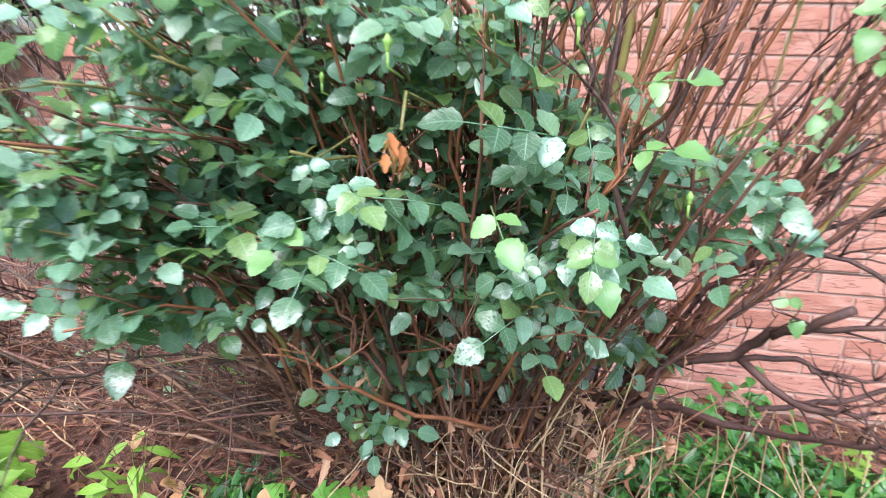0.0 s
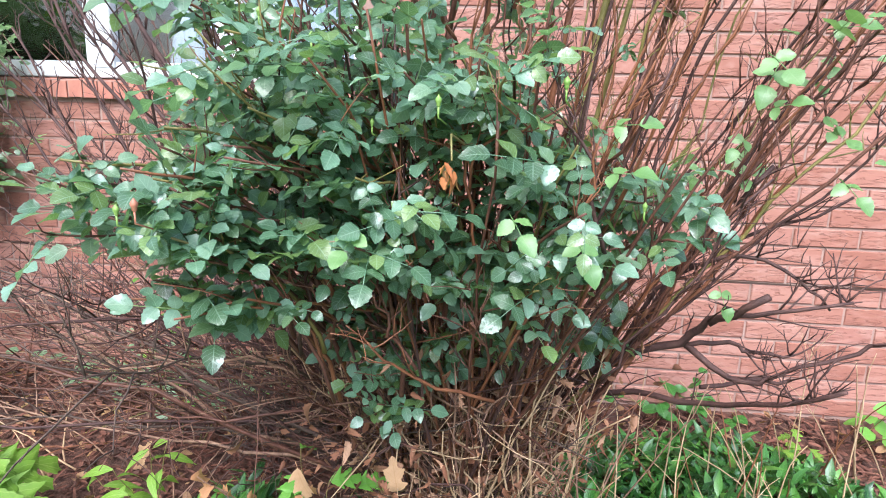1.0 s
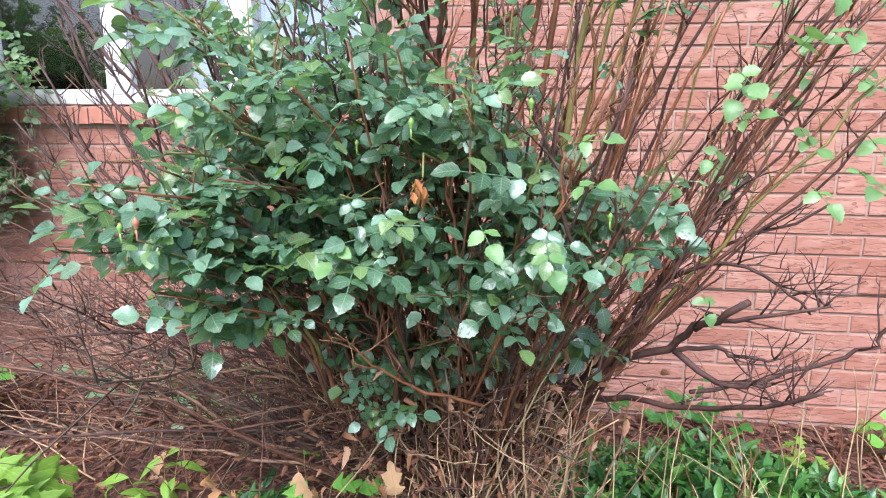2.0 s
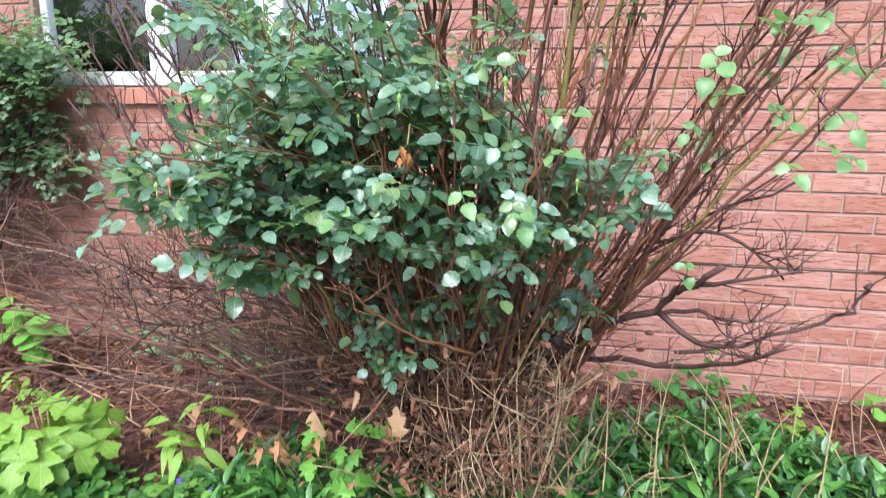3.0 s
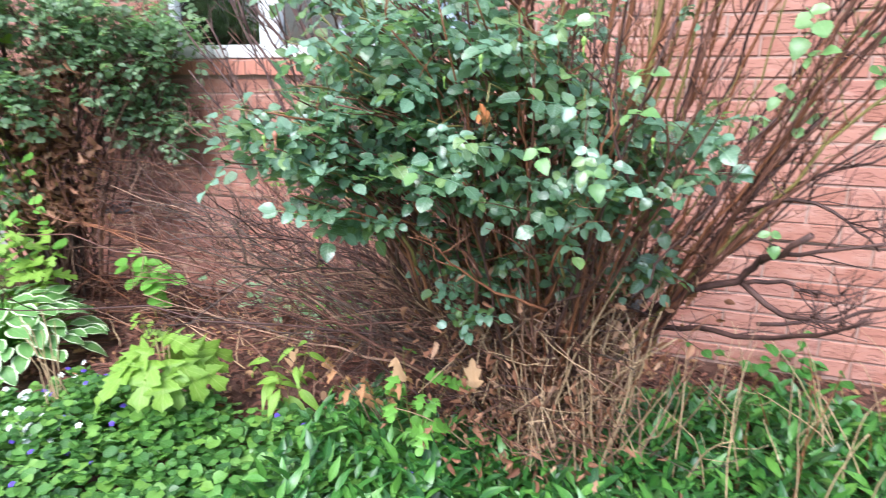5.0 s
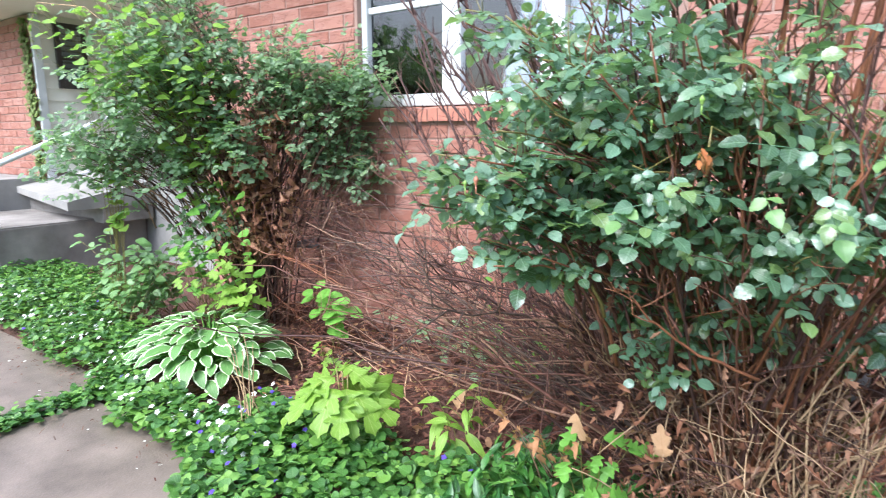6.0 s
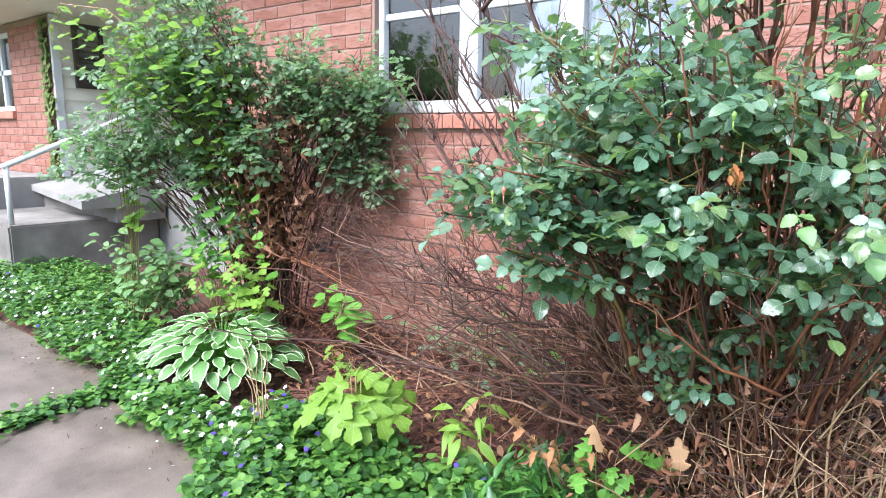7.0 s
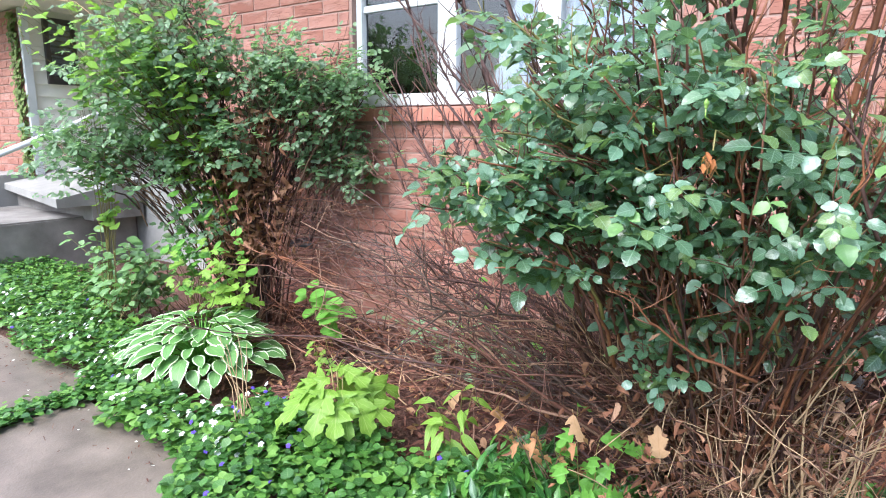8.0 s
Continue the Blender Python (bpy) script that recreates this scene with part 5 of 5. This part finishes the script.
blossoms("white_violets", "tight bunch of white violet flowers at the path edge", M_PETAL_WHITE, 26, lambda r: (r.gauss(-0.80, 0.12), r.gauss(0.85, 0.06), 1.0), 0.13, 83, 1.2)
carpet("loose_petals", "white petals fallen on the path slabs", "petals", [blade(0.012, 0.011, ROUND, 0.2, 0.1)], M_PETAL_WHITE, 24, lambda r: (r.uniform(-2.8, -0.6), 0.86 - abs(r.gauss(0, 0.10)), 1.0), 0.003, (-0.1, 0.1), (0.6, 1.2), 84)

# mulch: bark chips and fallen leaves
CHIPS = [blade(0.045, 0.012, (0.6, 1.0, 0.9, 0.5), 0.5, 0.1), blade(0.03, 0.014, (0.8, 1.0, 0.7), 0.3, 0.2), blade(0.07, 0.006, (1, 1, 1, 0.6), 0.2, 0.3)]
carpet("bark_mulch", "reddish brown shredded bark mulch", "mulch", CHIPS, M_CHIP, 9000, lambda r: (r.uniform(-2.6, 3.0), 1.15 + 1.38 * r.random() ** 0.8, 1.0), 0.035, (-0.35, 0.35), (0.6, 1.5), 91)
carpet("path_grit", "crumbs of bark, petals and soil scattered on the path", "debris", CHIPS, M_CHIP, 700, lambda r: (r.uniform(-4.5, -0.5), 1.0 - abs(r.gauss(0, 0.16)), 1.0), 0.004, (-0.1, 0.1), (0.15, 0.5), 93)
DRYS = [lobed(0.07, 0.05, random.Random(9), 0.5, 0.3), blade(0.06, 0.035, OVATE, 0.7, -0.3), lobed(0.05, 0.04, random.Random(10), -0.4, 0.4)]
carpet("fallen_leaves", "curled brown fallen leaves on the mulch", "leaf litter", DRYS, M_DRY, 850, lambda r: (r.uniform(-1.9, 2.6), r.uniform(1.25, 2.5), 1.0), 0.05, (-0.3, 0.4), (0.3, 0.9), 92)
for p, along, up, size in (((0.80, 1.09, 0.44), (-0.1, -0.25, 1), (0.2, -1, 0.1), 0.55), ((0.60, 0.98, 0.55), (0.3, -0.2, -1), (-0.2, -1, 0.2), 0.5), ((-0.15, 1.55, 0.13), (0.3, -0.2, 1), (-0.3, -1, 0.3), 0.6),
                           ((0.62, 1.1, 0.98), (0.1, -0.2, -1), (0.2, -1, 0.2), 0.6), ((0.68, 1.15, 0.90), (0.3, -0.1, -1), (-0.5, -1, 0.1), 0.5), ((0.2, 1.45, 0.98), (0.0, -0.2, -1), (0.2, -1, 0), 0.6)):
    s = lobed(0.15, 0.12, random.Random(int(size * 100) + 5), 0.5, 0.35, 2.6, 0.42)
    s.tube([(-0.03, 0, 0.004), (0, 0, 0)], 0.0015, 0.0015, 4)
    tagged(part("oak_leaf", s, M_TAN, m=turned(p, along, up, size)), "dry tan oak leaf caught on the stems", "leaf", "caught oak leaves")

# dry stalks standing in the ground cover
rng = random.Random(95)
for k in range(74):
    x = rng.uniform(0.75, 2.0) if k < 54 else rng.uniform(2.0, 2.7)
    b = Vector((x, rng.uniform(1.25, 1.8) if k < 54 else rng.uniform(1.6, 2.1), 0))
    end = b + Vector((rng.gauss(-0.08, 0.16), rng.gauss(-0.05, 0.12), rng.uniform(0.25, 0.62)))
    s = Shape()
    pts = curve(b, b.lerp(end, 0.6) + Vector((rng.gauss(0, 0.03), 0, 0.08)), end, 8, 0.004, rng)
    s.tube([p - b for p in pts], 0.0032, 0.0013, 4)
    if k % 3 == 0:
        side_twigs(s, [p - b for p in pts], rng, 3, 0.12, 0.0012, 0.4, False)
    tagged(part("dry_stalk", s, M_STRAW if k % 4 else M_CANE_RED, m=Matrix.Translation(b)), "thin straw-coloured dry stalk standing in the ground cover", "stalk", "dry stalks")
# pale dead grass before the hosta
for k in range(9):
    b = Vector((-0.86 + rng.gauss(0, 0.06), 1.02 + rng.gauss(0, 0.03), 0))
    end = b + Vector((rng.gauss(-0.06, 0.08), rng.gauss(-0.02, 0.04), rng.uniform(0.25, 0.45)))
    s = Shape()
    s.tube([p - b for p in curve(b, b.lerp(end, 0.6) + Vector((0.02, 0, 0.06)), end, 8, 0.006, rng)], 0.003, 0.0012, 4)
    tagged(part("dry_stalk", s, M_STRAW, m=Matrix.Translation(b)), "pale dead grass stalk standing beside the hosta", "stalk", "dry stalks")
# long fallen twigs between the shrubs
for k in range(30):
    b = Vector((rng.uniform(-1.5, 0.4), rng.uniform(1.5, 2.3), rng.uniform(0.03, 0.5)))
    end = b + Vector((rng.uniform(-0.7, 0.7), rng.gauss(0, 0.12), rng.gauss(0.0, 0.10)))
    end.z = max(0.03, end.z)
    b.z, end.z = 0.02, rng.uniform(0.03, 0.18)
    s = Shape()
    s.tube([p - b for p in curve(b, b.lerp(end, 0.5) + Vector((0, 0, 0.04)), end, 8, 0.008, rng)], 0.0035, 0.0012, 5)
    tagged(part("fallen_twig", s, rng.choice((M_DEAD, M_STRAW, M_CANE_RED)), m=Matrix.Translation(b)), "fallen dry twig lying across the mulch", "twig", "fallen twigs")
red = thing("red_twigs", "reddish bare twigs reaching out of the dark shrub", "branch", at=(-1.5, 1.75, 0.5))
for end in ((0.75, -0.15, -0.02), (0.62, -0.1, 0.08), (0.9, -0.2, -0.06), (-0.25, -0.15, 0.25), (0.3, -0.2, 0.3)):
    s = Shape()
    pts = curve((0.0, 0.0, 0.1), (end[0] * 0.5, end[1] * 0.5, 0.12), end, 8, 0.008, rng)
    s.tube(pts, 0.004, 0.0015, 5)
    side_twigs(s, pts, rng, 4, 0.18, 0.0018, 0.2, True)
    part("twig", s, M_CANE_RED, red)

# ball with a thin wire at the end of the bed
ball = thing("garden_light", "small white ball on a thin pale wire in the bed", "garden light", at=(2.35, 1.70, 0.0))
bm = bmesh.new()
bmesh.ops.create_uvsphere(bm, u_segments=16, v_segments=10, radius=0.022)
me = bpy.data.meshes.new("globe")
bm.to_mesh(me)
bm.free()
me.materials.append(M_WHITE)
part("globe", me, None, ball, m=pose(0, 0, 0.03))
s = Shape()
s.tube([(0, 0, 0.03), (-0.08, 0.02, 0.05), (-0.2, 0.0, 0.03)], 0.0018, 0.0018, 5)
part("wire", s, M_WHITE, ball)

# ---- bricks ----
BRICK_MESHES = {}


def brick_shape(length):
    """A brick face with worn arrises, origin at its lower left front."""
    s = Shape()
    h, e, d = COURSE - 0.011, 0.0035, 0.045
    v = [(e, 0, e), (length - e, 0, e), (length - e, 0, h - e), (e, 0, h - e), (0, e, 0), (length, e, 0), (length, e, h), (0, e, h), (0, d, 0), (length, d, 0), (length, d, h), (0, d, h)]
    s.add(v, [(0, 1, 2, 3), (4, 5, 1, 0), (5, 6, 2, 1), (6, 7, 3, 2), (7, 4, 0, 3), (8, 9, 5, 4), (9, 10, 6, 5), (10, 11, 7, 6), (11, 8, 4, 7)])
    return s


def brick_rows(x_from, x_to, z_from, z_to):
    """Spots and lengths of the bricks in running bond, cut at the ends."""
    rows = []
    k = math.floor((z_from - LEDGE) / COURSE)
    while LEDGE + k * COURSE + COURSE * 0.5 < z_to:
        z = LEDGE + k * COURSE
        start = 2.141 - (0.0 if k % 2 else BRICK / 2)
        n = math.floor((x_from - start) / BRICK)
        while start + n * BRICK < x_to:
            a, b = max(x_from, start + n * BRICK), min(x_to, start + (n + 1) * BRICK - 0.011)
            if b - a > 0.03 and z > z_from - 0.02:
                rows.append((a, z + 0.006 * (k == 0), round(b - a, 3)))
            n += 1
        k += 1
    return rows


rng = random.Random(101)
spots = []
for area in ((END, WIN[0] - 0.025, -0.02, 2.95), (WIN[0] - 0.025, 0.42, -0.02, 1.33), (0.42, 4.75, -0.02, 2.95)):
    spots += brick_rows(*area)
field = Shape()
near_count = 0
for x, z, length in spots:
    near = (1.0 < x < 2.85 and z < 1.75) or (-1.75 < x < 0.1 and 0.75 < z < 1.33)
    m = pose(x, WALL + rng.gauss(0, 0.0015) - (0.014 if z > LEDGE else 0.0), z, 0, rng.gauss(0, 0.15), 0)
    if near and near_count < 300:
        near_count += 1
        if length not in BRICK_MESHES:
            BRICK_MESHES[length] = brick_shape(length).mesh("brick", M_BRICK, False)
        part("brick", BRICK_MESHES[length], None, wall_main, m=m)
    else:
        field.put(brick_shape(length), m)
tagged(part("brickwork", field, M_BRICK_FAR, wall_main, "", False), kind="stuff")
field = Shape()
for x, z, length in brick_rows(-12, -8.56, 0, 2.5) + brick_rows(-7.39, -6.262, 0, 2.5) + brick_rows(-8.55, -7.40, 0, 1.42):
    field.put(brick_shape(length), pose(x, 2.50, z))
tagged(part("brickwork", field, M_BRICK_FAR, wall_wing, "", False), kind="stuff")
